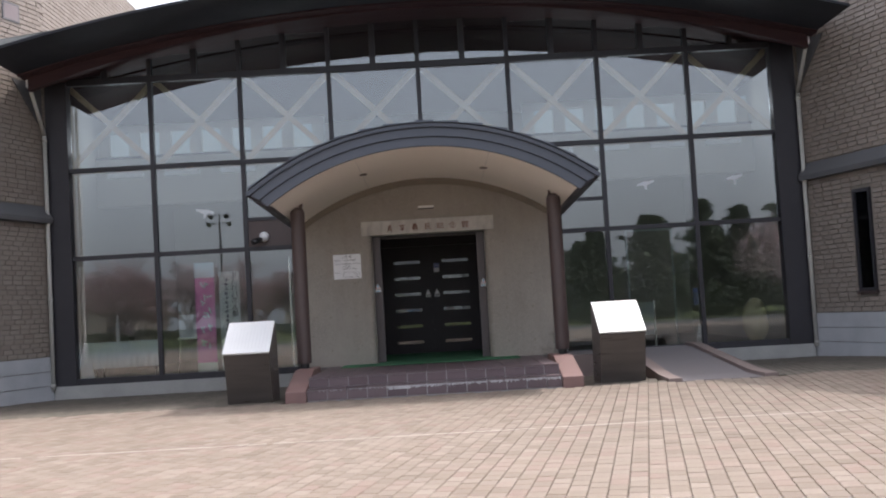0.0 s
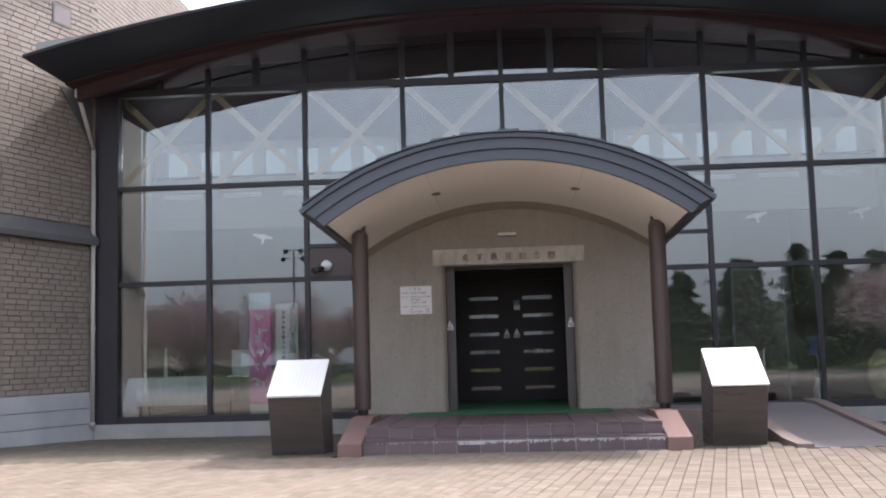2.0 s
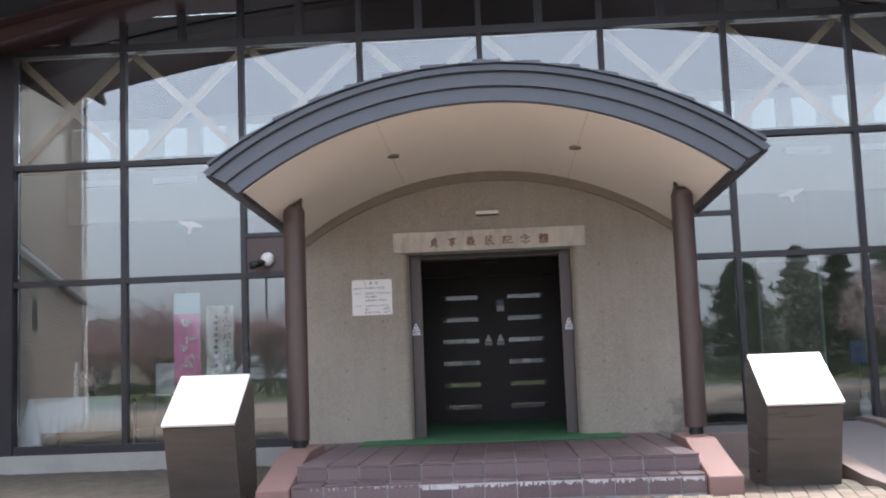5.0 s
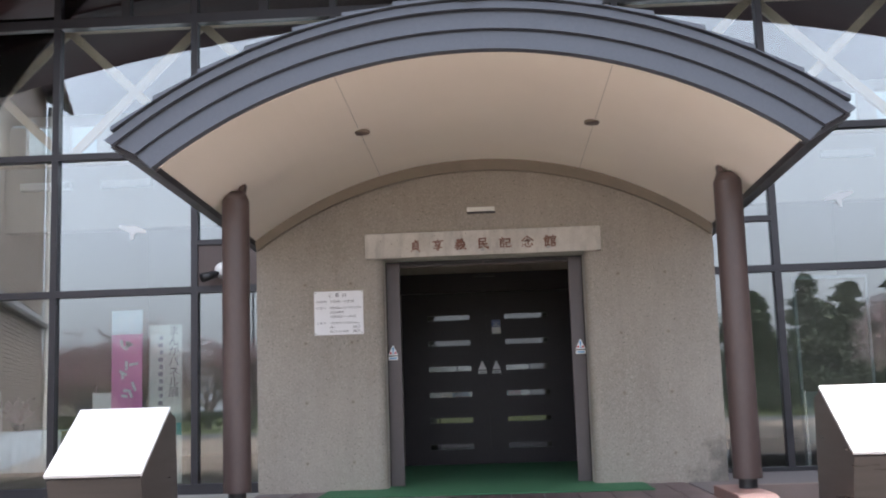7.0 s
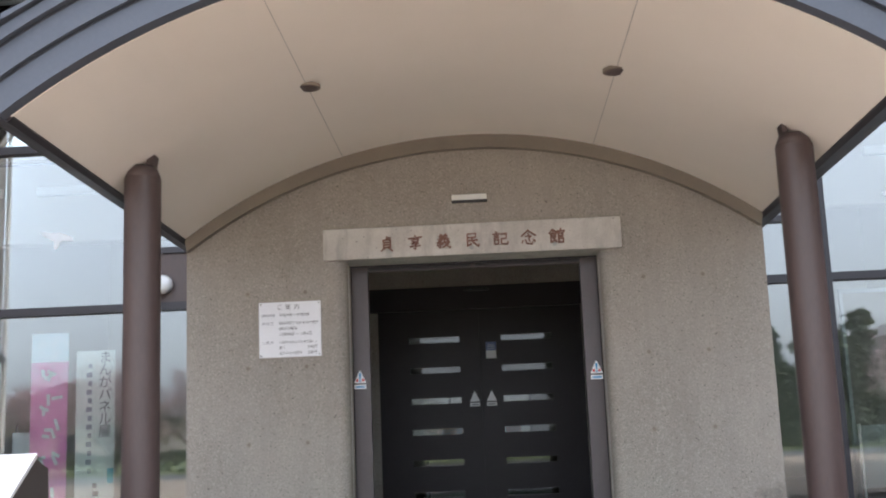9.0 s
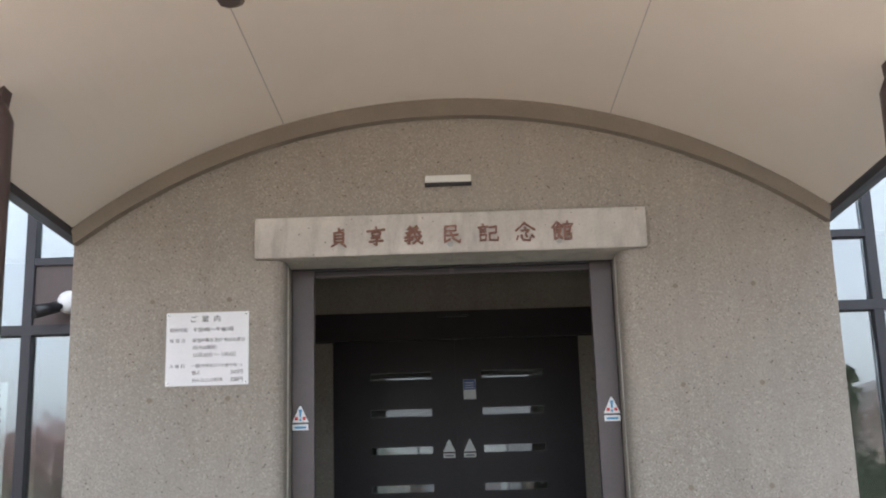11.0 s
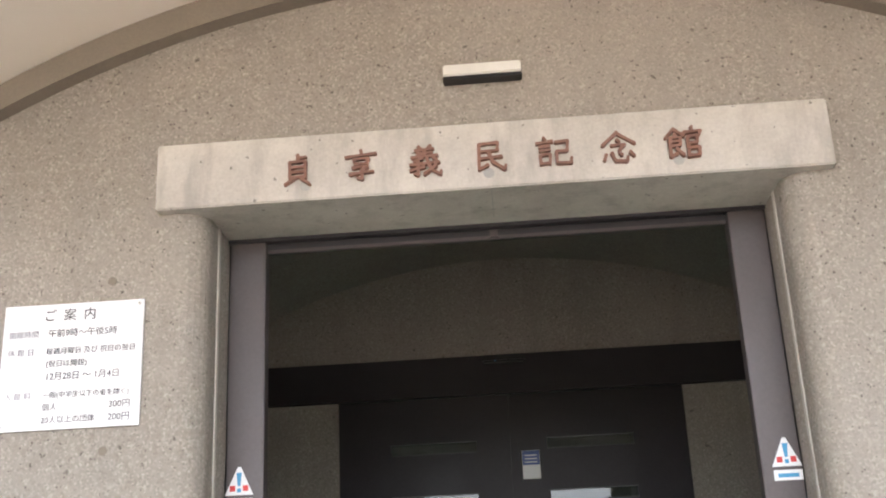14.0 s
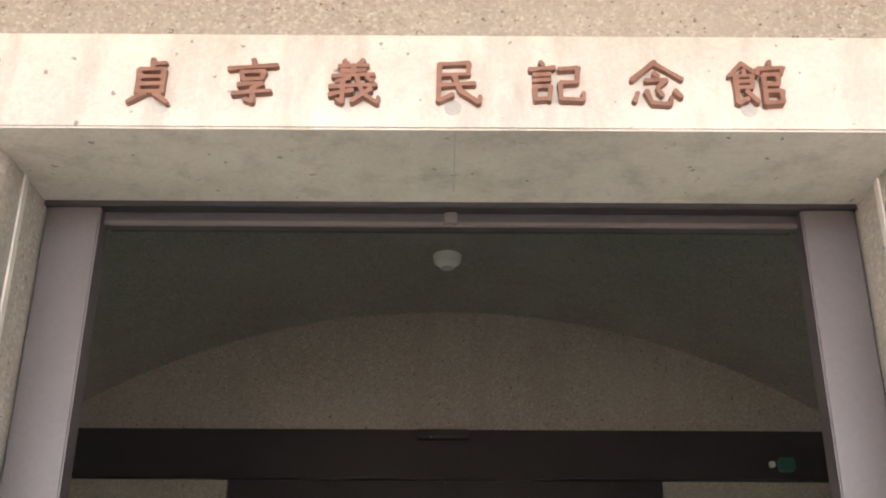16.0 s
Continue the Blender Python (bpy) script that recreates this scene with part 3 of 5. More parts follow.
brushed(0, [(5, 10.2, 5, 8), (5, 9, 7.2, 9.3), (3, 7.8, 3, 2.6), (7, 7.9, 7, 2.6), (3, 7.8, 7, 7.9), (3, 6.1, 7, 6.2), (3, 4.5, 7, 4.6), (3, 2.8, 7, 2.9), (4.2, 2.6, 1.6, 0.6), (5.8, 2.6, 8.2, 0.4)])
brushed(1, [(5, 10.2, 5.2, 8.9), (1, 8.1, 9, 8.9), (3.2, 7.3, 3.4, 5.7), (3.2, 7.3, 6.9, 7.5), (6.9, 7.5, 6.5, 5.7), (3.4, 5.7, 6.6, 5.8), (2.8, 4.5, 6.8, 4.8), (6.8, 4.8, 5.2, 3.6), (5.2, 3.8, 5.3, 0.8), (5.3, 0.8, 4, 1.3), (2, 2.5, 8.2, 3.1)])
brushed(2, [(3.4, 10, 4.1, 9.1), (6.6, 10.2, 5.8, 9.1), (2.6, 8.7, 7.4, 9), (3, 7.6, 7, 7.9), (1.6, 6.5, 8.4, 6.9), (5, 9, 5, 6.6), (4.4, 6, 2.2, 5.2), (1.2, 4.1, 8.8, 4.6), (3.3, 5.4, 3.3, 0.8), (3.3, 0.8, 2.3, 1.3), (1.2, 2.3, 5, 3.3), (5.6, 6.2, 6.6, 2.6), (6.6, 2.6, 9, 0.6), (9, 0.6, 9.2, 1.8), (8, 3.6, 4.8, 0.9), (7.2, 6, 8.2, 5.2)])
brushed(3, [(2.6, 9.3, 7.4, 9.6), (7.4, 9.6, 7.3, 7), (2.6, 6.9, 7.3, 7.1), (2.6, 9.3, 2.4, 1.2), (2.4, 1.2, 4.8, 2.6), (2.6, 4.6, 8.4, 5), (4.9, 7, 6, 3.4), (6, 3.4, 9, 0.8), (9, 0.8, 9.2, 2.2)])
brushed(4, [(2.6, 10, 3.2, 9.2), (0.8, 8.2, 5, 8.7), (1.5, 7, 4.2, 7.2), (1.5, 5.7, 4.2, 6), (1.6, 4.4, 1.7, 1.4), (1.6, 4.4, 4.2, 4.5), (4.2, 4.5, 4, 1.4), (1.7, 1.6, 4.1, 1.8), (5.6, 8.2, 8.8, 8.5), (8.8, 8.5, 8.5, 5.3), (5.8, 5.2, 8.5, 5.3), (5.8, 5.2, 5.8, 1.6), (5.8, 1.6, 9.4, 1.4), (9.4, 1.4, 9.5, 3)])
brushed(5, [(5, 10.2, 0.9, 6.0), (5, 9.6, 9.3, 6.2), (4.6, 7.6, 5.4, 6.9), (3.2, 5.9, 6.6, 6.1), (6.6, 6.1, 5, 4.2), (1.8, 3.2, 1.2, 1.3), (3.2, 3.6, 4, 1), (4, 1, 7, 0.7), (7, 0.7, 7.2, 2.2), (5.2, 3.6, 5.8, 2.6), (7.8, 3.6, 8.9, 2.2)])
brushed(6, [(2.8, 10, 0.4, 7), (2.8, 9.6, 5, 7.6), (2.8, 8.3, 3, 7.6), (1.5, 7, 4.2, 7.1), (4.2, 7.1, 4.1, 4.4), (1.5, 5.7, 4.1, 5.8), (1.5, 4.4, 4.1, 4.5), (1.5, 7, 1.5, 1), (1.5, 1, 3.2, 2), (3, 3.6, 4.8, 1.2), (7.2, 10.2, 7.3, 9), (5.2, 8.4, 5, 7.2), (5.2, 8.4, 9.4, 8.7), (9.4, 8.7, 9, 7.4), (6, 7, 6, 0.6), (6, 7, 8.4, 7.1), (8.4, 7.1, 8.3, 4.9), (6, 4.9, 8.3, 5), (6, 3.4, 8.7, 3.5), (8.7, 3.5, 8.6, 0.9), (6, 0.9, 8.6, 1)])
for x in (-0.655, 0.0, 0.665):
    bm = bmesh.new()
    tube(bm, (x, 17.1845, 2.715), (x, 17.19, 2.715), 0.020, seg=16)
    add(beam, "plug", bm, M_PLINTH, "grey mortar plug")

add(beam, "seam", box(0.004, 0.007, 17.20, 17.49, 2.6588, 2.67), M_PLINTH, "hairline seam")
wl = thing("wall_lamp", (0, YW, 3.12), "flat white wall light above the lintel", "lamp")
add(wl, "cover", box(-0.145, 0.14, YW - 0.06, YW - 0.002, 3.106, 3.150, 0.005), M_LAMPW)
add(wl, "backing", box(-0.147, 0.142, YW - 0.055, YW - 0.002, 3.092, 3.105, 0.003), M_BLACKP)

# canopy
can = thing("canopy", (0, 15.5, 3.3), "arched entrance canopy, slate-blue metal edge, cream soffit", "canopy", kind="structure")
SOF = (2.33, 3.735, 3.93)
FALL = 0.09 / 3.3


def leaned(bm):
    # the canopy falls slightly towards the wall
    for v in bm.verts:
        v.co.z -= FALL * (v.co.y - 13.9)
    return bm


add(can, "soffit_board", leaned(prism(arc(*SOF) + [(x, z + 0.03) for x, z in arc(*SOF)][::-1], "y", 13.99, YW)), M_SOFFIT, "cream soffit board")
low = arc(2.36, 3.735, 3.95, 48)
midl = arc(2.47, 3.875, 4.12, 48)
midh = arc(2.61, 4.012, 4.29, 48)
top = arc(2.68, 4.07, 4.38, 48)
add(can, "fascia", prism(low + midl[::-1], "y", 13.90, 13.988), M_ROOF)
add(can, "fascia", prism(arc(2.47, 3.878, 4.12, 48) + midh[::-1], "y", 13.87, 20.2), M_ROOF)
add(can, "fascia", prism(arc(2.62, 4.015, 4.29, 48) + top[::-1], "y", 13.83, 20.2), M_ROOF)
add(can, "seam_shadow", prism([(x, z - 0.012) for x, z in midl] + midl[::-1], "y", 13.895, 13.95), M_DARKMETAL)
add(can, "seam_shadow", prism([(x, z - 0.012) for x, z in midh] + midh[::-1], "y", 13.865, 13.95), M_DARKMETAL)
for s in (-1, 1):
    add(can, "edge_trim", leaned(prism([(2.32 * s, 2.965), (2.35 * s, 2.945), (2.69 * s, 3.14), (2.69 * s, 3.175), (2.50 * s, 3.26), (2.32 * s, 3.10)], "y", 13.995, 20.2)), M_FRAME, "dark drip edge")
# stepped roof sheets
for k in range(15):
    a = -0.64 + k * 1.28 / 15
    b = a + 1.28 / 15 + 0.004
    pts = [(4.395 * math.sin(a), 4.07 - 4.38 + 4.395 * math.cos(a)), (4.395 * math.sin(b), 4.07 - 4.38 + 4.395 * math.cos(b))]
    lift = 0.034
    if (a + b) / 2 < 0:
        q = [(pts[0][0], pts[0][1] + lift), (pts[1][0], pts[1][1] + 0.004)]
    else:
        q = [(pts[0][0], pts[0][1] + 0.004), (pts[1][0], pts[1][1] + lift)]
    add(can, "roof_sheet", prism([pts[0], pts[1], q[1], q[0]], "y", 13.80, 20.2), M_ROOF)
add(can, "ridge_cap", prism([(-0.07, 4.075), (0.07, 4.075), (0.06, 4.115), (-0.06, 4.115)], "y", 13.79, 20.2), M_ROOF)
for s in (-1, 1):
    x, z = 1.02 * s, 3.735 - 3.93 + math.sqrt(3.93 ** 2 - 1.02 ** 2)
    zl = z - FALL * 1.6
    add(can, "board_joint", leaned(box(x - 0.0025, x + 0.0025, 13.995, YW - 0.02, z - 0.0025, z + 0.002)), M_LINT)
    dl = thing("downlight", (x, 15.5, zl), "recessed round downlight in the canopy soffit", "lamp", group="canopy downlights")
    bm = bmesh.new()
    tube(bm, (x, 15.5, zl - 0.008), (x, 15.5, zl + 0.012), 0.085, seg=24)
    add(dl, "ring", bm, M_BAND)
    bm = bmesh.new()
    tube(bm, (x, 15.5, zl - 0.012), (x, 15.5, zl + 0.0), 0.066, seg=24)
    add(dl, "lamp_opening", bm, M_COL)


def column(s):
    x, y = 2.12 * s, 15.48
    c = thing("column", (x, y, 0.42), "round brown-painted steel porch column on a stone pad", "column", group="porch columns")
    bm = bmesh.new()
    tube(bm, (x, y, 0.50), (x, y, 2.98), 0.118, seg=36, caps=False)
    tube(bm, (x, y, 2.98), (x, y, 3.06), 0.118, 0.085, seg=36)
    add(c, "shaft", bm, M_COL, smooth=True)
    add(c, "foot", tube(bmesh.new(), (x, y, 0.415), (x, y, 0.51), 0.075, seg=24), M_BLACKP, "dark recessed foot")
    for d in (-0.05, 0.05):
        add(c, "bracket", prism([(x + d - 0.018, 2.99), (x + d + 0.018, 2.99), (x + d * 1.5 + 0.02, 3.15), (x + d * 1.3 - 0.02, 3.15)], "y", y - 0.05, y + 0.05), M_COL)
    return c


for s in (-1, 1):
    column(s)
    a, b = sorted((1.905 * s, 2.215 * s))
    cheek = part("cheek_stone", prism([(13.775, -0.05), (13.775, 0.16), (14.95, 0.42), (15.85, 0.42), (15.85, -0.05)], "x", a, b), M_CHEEK, None,
                 "sloping red granite cheek stone beside the entrance steps", "stone", "cheek stones of the steps")
    mod = cheek.modifiers.new("round", "BEVEL")
    mod.width, mod.segments = 0.012, 2

# ---------------------------------------------------------------- entrance recess
fr = thing("door_1", (0, 17.57, PF), "brown metal frame of the open outer doorway", "door", kind="structure")
for s in (-1, 1):
    a, b = sorted((0.885 * s, 1.022 * s))
    add(fr, "jamb", box(a, b, 17.555, 17.625, PF, 2.645, 0.004), M_JAMB)
    a, b = sorted((1.022 * s, 1.05 * s))
    add(fr, "jamb_shadow_gap", box(a, b, 17.60, 17.66, PF, 2.66), M_FRAME)
add(fr, "head", box(-1.03, 1.03, 17.55, 17.66, 2.646, 2.668, 0.003), M_FRAME)
add(fr, "rail", box(-0.885, 0.885, 17.585, 17.62, 2.608, 2.622, 0.003), M_JAMB)
add(fr, "rail_lip", box(-0.885, 0.885, 17.59, 17.66, 2.6225, 2.6455), M_FRAME)
add(fr, "rail_catch", box(-0.016, 0.016, 17.57, 17.588, 2.612, 2.642, 0.002), M_JAMB)

YD = 20.82
rec = thing("wall_recess", (0, 19.2, PF), "dim washed concrete recess with vaulted ceiling", "wall", kind="structure")
for s in (-1, 1):
    a, b = sorted((1.15 * s, 2.05 * s))
    add(rec, "back_panel", box(a, b, YD - 0.03, YD + 0.12, PF, 2.62), M_CONC, "concrete panel beside the inner doors")
add(rec, "back_wall", prism([(-2.05, 2.89), (2.05, 2.89)] + arc(2.05, 3.575, 3.93, 24)[::-1], "y", YD - 0.02, YD + 0.12), M_CONC)
add(rec, "vault", prism(arc(2.05, 3.575, 3.93, 24) + [(x, z + 0.1) for x, z in arc(2.05, 3.575, 3.93, 24)][::-1], "y", 17.58, YD + 0.1), M_CONC)
# white boards added out of view to bounce more light onto the vault
for s in (-1, 1):
    add(rec, "side_bounce_board", box(*sorted((2.03 * s, 2.047 * s)), 17.60, YD - 0.08, PF, 2.90), M_WHITE, "added white reflector along the recess side, out of view")
    add(rec, "front_bounce_board", box(*sorted((1.07 * s, 2.02 * s)), 17.665, 17.68, PF, 2.66), M_WHITE, "added white reflector behind the porch front, out of view")
add(rec, "front_bounce_board", prism([(-2.0, 2.675), (2.0, 2.675)] + arc(2.0, 3.56, 3.93, 24)[::-1], "y", 17.60, 17.615), M_WHITE, "added white reflector behind the porch front, out of view")
hd = part("door_header", box(-2.05, 2.05, YD - 0.06, YD + 0.10, 2.625, 2.888, 0.004), M_DOOR, rec, "black header over the inner doors")
hd.parent = None
under(rec, hd)
floor_in = part("floor_recess", box(-2.04, 2.04, 17.60, YD + 0.3, PF - 0.017, PF - 0.004), M_PLINTH, None, "grey floor of the entrance recess", "floor", kind="structure")

sens = thing("door_sensor", (0, YD - 0.08, 2.85), "slim black motion sensor on the door header", "sensor")
add(sens, "housing", box(-0.16, 0.13, YD - 0.13, YD - 0.061, 2.825, 2.875, 0.012), M_BLACKP)
add(sens, "indicator", box(-0.078, -0.070, YD - 0.134, YD - 0.12, 2.828, 2.834), M_STICK_B)
det = thing("smoke_detector", (0, 20.0, 3.52), "round white smoke detector on the vault", "detector")
bm = bmesh.new()
tube(bm, (0.005, 20.0, 3.535), (0.005, 20.0, 3.58), 0.065, 0.072, seg=28)
add(det, "base", bm, M_LAMPW, smooth=False)
bm = bmesh.new()
tube(bm, (0.005, 20.0, 3.507), (0.005, 20.0, 3.535), 0.035, 0.055, seg=28)
add(det, "cap", bm, M_LAMPW)
box_g = thing("exit_box", (1.80, YD - 0.1, 2.70), "small green switch box beside the header", "switch")
add(box_g, "body", box(1.76, 1.84, YD - 0.12, YD - 0.062, 2.665, 2.735, 0.006), surface("green_plastic", (0.02, 0.10, 0.07), (0.03, 0.14, 0.10), 4, 60, 0.5, 0, 0.02))
add(box_g, "button", box(1.715, 1.745, YD - 0.09, YD - 0.062, 2.69, 2.72, 0.004), M_LAMPW)

SLITS = [2.29, 1.95, 1.607, 1.265, 0.925, 0.58]


def leaf(s):
    d = thing("door_2" if s < 0 else "door_3", (0.575 * s, YD, PF), "black sliding inner door leaf with six glazed slits", "door", "inner door leaves", kind="structure")
    a, b = sorted((0.008 * s, 1.15 * s))
    u, v = sorted((0.235 * s, 0.80 * s))
    bm = bmesh.new()
    zs = [PF + 0.01] + [z + e for z in SLITS[::-1] for e in (-0.032, 0.032)] + [2.64]
    for k in range(0, len(zs), 2):
        bm_box(bm, u, v, YD, YD + 0.045, zs[k], zs[k + 1])
    bm_box(bm, a, u, YD, YD + 0.045, PF + 0.01, 2.64)
    bm_box(bm, v, b, YD, YD + 0.045, PF + 0.01, 2.64)
    panel = add(d, "panel", bm, M_DOOR)
    for z in SLITS:
        add(panel, "pane", box(u, v, YD + 0.02, YD + 0.026, z - 0.032, z + 0.032), M_SLIT).visible_shadow = False
        bm = bmesh.new()
        bm_box(bm, u - 0.006, v + 0.006, YD - 0.004, YD + 0.001, z + 0.032, z + 0.038)
        bm_box(bm, u - 0.006, v + 0.006, YD - 0.004, YD + 0.001, z - 0.038, z - 0.032)
        add(panel, "slit_rim", bm, M_RIM)
    if s < 0:
        add(d, "meeting_strip", box(-0.016, 0.016, YD + 0.046, YD + 0.058, PF + 0.01, 2.64), M_DOOR)
    return d


leaf(-1)
leaf(1)


def sticker(x, y, z, h, big=True):
    """Warning triangle with a bar under it."""
    st = thing("warning_sticker", (x, y, z), "white triangular warning sticker with a blue exclamation mark" if big else "small pale triangular warning sticker on the door edge", "sticker", "warning stickers")
    tri = add(st, "triangle", prism([(x - h * 0.52, z - h / 2), (x + h * 0.52, z - h / 2), (x + h * 0.06, z + h / 2), (x - h * 0.06, z + h / 2)], "y", y - 0.002, y), M_PAPER)
    if big:
        add(tri, "mark", prism([(x - h * 0.05, z - h * 0.18), (x + h * 0.05, z - h * 0.18), (x + h * 0.10, z + h * 0.30), (x - h * 0.10, z + h * 0.30)], "y", y - 0.003, y - 0.0022), M_STICK_B)
        add(tri, "dot", box(x - h * 0.07, x + h * 0.07, y - 0.003, y - 0.0022, z - h * 0.40, z - h * 0.26), M_STICK_B)
        for q in (-1, 1):
            add(tri, "red_word", box(x + q * h * 0.24 - h * 0.10, x + q * h * 0.24 + h * 0.10, y - 0.003, y - 0.0022, z - h * 0.36, z - h * 0.16), M_STICK_R)
    strip = add(st, "strip", box(x - h * 0.5, x + h * 0.5, y - 0.002, y, z - h * 0.98, z - h * 0.62), M_PAPER)
    add(strip, "strip_word", box(x - h * 0.36, x + h * 0.36, y - 0.003, y - 0.0022, z - h * 0.88, z - h * 0.74), M_STICK_B if big else M_GREYINK)
    return st


sticker(-0.972, 17.553, 1.735, 0.10)
sticker(0.972, 17.553, 1.735, 0.10)
sticker(-0.085, YD - 0.001, 1.64, 0.11, False)
sticker(0.105, YD - 0.001, 1.64, 0.11, False)
nt_ = thing("door_notice", (0.12, YD, 2.15), "small blue and white paper notice on the inner door", "notice")
note = add(nt_, "sheet", box(0.062, 0.178, YD - 0.003, YD - 0.001, 2.06, 2.245), M_PAPER)
add(note, "blue_field", box(0.064, 0.176, YD - 0.0045, YD - 0.0032, 2.15, 2.243), plain("notice_blue", (0.10, 0.14, 0.36), 0.5))
for k in range(3):
    add(note, "text_bar", box(0.08, 0.16, YD - 0.0055, YD - 0.0047, 2.165 + k * 0.022, 2.172 + k * 0.022), M_PAPER)

mat_g = part("door_mat", box(-1.62, 1.5, 16.45, YD - 0.02, PF + 0.003, PF + 0.013, 0.003), M_MAT, None, "green synthetic turf mat laid before the doors", "mat")

# information plate
plate = thing("information_plate", (-1.488, YW, 2.12), "white information plate with printed opening times", "sign")
PY = YW - 0.012
face = add(plate, "plate", box(-1.738, -1.236, PY, YW - 0.001, 1.90, 2.345, 0.002), M_PAPER)
for x in (-1.722, -1.252):
    for z in (1.916, 2.329):
        add(face, "screw", tube(bmesh.new(), (x, PY - 0.003, z), (x, PY + 0.001, z), 0.006, seg=10), M_CHROME)
LINES = [("ご  案  内", 0.046, -1.50, 2.300, "CENTER", M_INK), ("開館時間", 0.027, -1.715, 2.236, "LEFT", M_GREYINK), ("午前9時〜午後5時", 0.031, -1.575, 2.236, "LEFT", M_INK),
         ("休 館 日", 0.027, -1.715, 2.172, "LEFT", M_GREYINK), ("毎週月曜日 及び 祝日の翌日", 0.0255, -1.578, 2.172, "LEFT", M_INK), ("(祝日は開館)", 0.026, -1.575, 2.128, "LEFT", M_INK),
         ("12月28日 〜 1月4日", 0.031, -1.575, 2.083, "LEFT", M_INK), ("入 館 料", 0.027, -1.715, 2.018, "LEFT", M_GREYINK), ("一般(中学生以下の者を除く)", 0.024, -1.578, 2.018, "LEFT", M_INK),
         ("個人", 0.027, -1.578, 1.976, "LEFT", M_INK), ("300円", 0.031, -1.345, 1.976, "LEFT", M_INK), ("20人以上の団体", 0.027, -1.578, 1.932, "LEFT", M_INK), ("200円", 0.031, -1.345, 1.932, "LEFT", M_INK)]
for body, size, x, z, al, m in LINES:
    tagged(lettering("text_line", body, size, (x, PY - 0.0015, z), m, face, 0.0004, (90, 0, 0), al), kind="stuff")

# ---------------------------------------------------------------- step tiles
def stretcher(x0, x1, y0, y1, z0, z1, name, parent, material):
    return add(parent, name, box(x0, x1, y0, y1, z0, z1, 0.0), material)


rnd = random.Random(3)
xs = [-1.90]
while xs[-1] < 1.88:
    xs.append(min(1.90, xs[-1] + (0.30 if len(xs) % 2 else 0.295)))
for k in range(len(xs) - 1):
    a, b = xs[k] + 0.007, xs[k + 1] - 0.007
    if b - a < 0.03:
        continue
    add(plat, "step_tile", box(a, b, 13.845, 13.862, 0.012, 0.155), M_STEPTILE)
    add(plat, "step_tile", box(a, b, 13.835, 14.16, 0.163, 0.182, 0.003), M_STEPTILE)
    add(plat, "step_tile", box(a, b, 14.152, 14.171, 0.190, PF - 0.024), M_STEPTILE)
    y = 14.145
    while y < 17.2:
        y1 = min(y + 0.30, 17.232)
        add(plat, "step_tile", box(a, b, y + (0.0 if y < 14.2 else 0.006), y1, PF - 0.018, PF, 0.0), M_STEPTILE)
        y = y1
for s in (-1, 1):
    add(plat, "landing_slab", box(*sorted((1.93 * s, 2.32 * s)), 15.85, 17.23, PF - 0.018, PF - 0.002, 0.003), M_RAMP)
# lime runs under the lower nosing
verts, faces = [], []
x = -1.80
while x < 1.86:
    w = rnd.uniform(0.006, 0.022)
    thick = 0.9 if x > -0.75 else 0.35
    if rnd.random() < thick:
        core = abs(x + 0.52) < 0.17
        d = 0.05 if core else rnd.uniform(0.008, 0.045) * (1.0 if x > -0.6 else 0.7)
        i = len(verts)
        tw = 1.0 if core else rnd.uniform(0.2, 0.9)
        z1 = 0.163
        verts += [(x, 13.8405, z1), (x + w, 13.8405, z1), (x + w * (0.5 + tw / 2), 13.8405, z1 - d), (x + w * (0.5 - tw / 2), 13.8405, z1 - d),
                  (x, 13.8445, z1), (x + w, 13.8445, z1), (x + w, 13.8445, z1 - d), (x, 13.8445, z1 - d)]
        faces += [(i, i + 3, i + 2, i + 1), (i, i + 4, i + 7, i + 3), (i + 1, i + 2, i + 6, i + 5)]
    x += w * rnd.uniform(0.75, 1.1)
under(plat, raw("lime_runs", verts, faces, M_LIME, None, "white lime runs on the riser", kind="stuff"))

# ---------------------------------------------------------------- ramp beside the porch
rampt = thing("ramp", (4.3, 15.6, 0), "grey mortar access ramp between pink curb stones", "ramp", kind="structure")
add(rampt, "slope", prism([(13.80, -0.01), (14.7, 0.0), (18.3, 0.28), (18.9, 0.285), (18.9, -0.2), (13.80, -0.05)], "x", 3.66, 4.90), M_RAMP)
add(rampt, "landing", box(2.34, 3.657, 17.2, 18.9, -0.2, 0.283, 0.004), M_RAMP)
add(rampt, "curb", prism([(13.70, -0.05), (13.70, 0.045), (14.4, 0.06), (17.05, 0.30), (17.05, -0.2)], "x", 3.46, 3.657), M_CURB)
add(rampt, "curb", prism([(13.75, -0.05), (13.75, 0.045), (14.7, 0.055), (18.3, 0.335), (18.95, 0.34), (18.95, -0.2)], "x", 4.903, 5.10), M_CURB)
add(rampt, "curb", box(2.34, 3.657, 17.053, 17.197, -0.2, 0.30, 0.006), M_CURB)

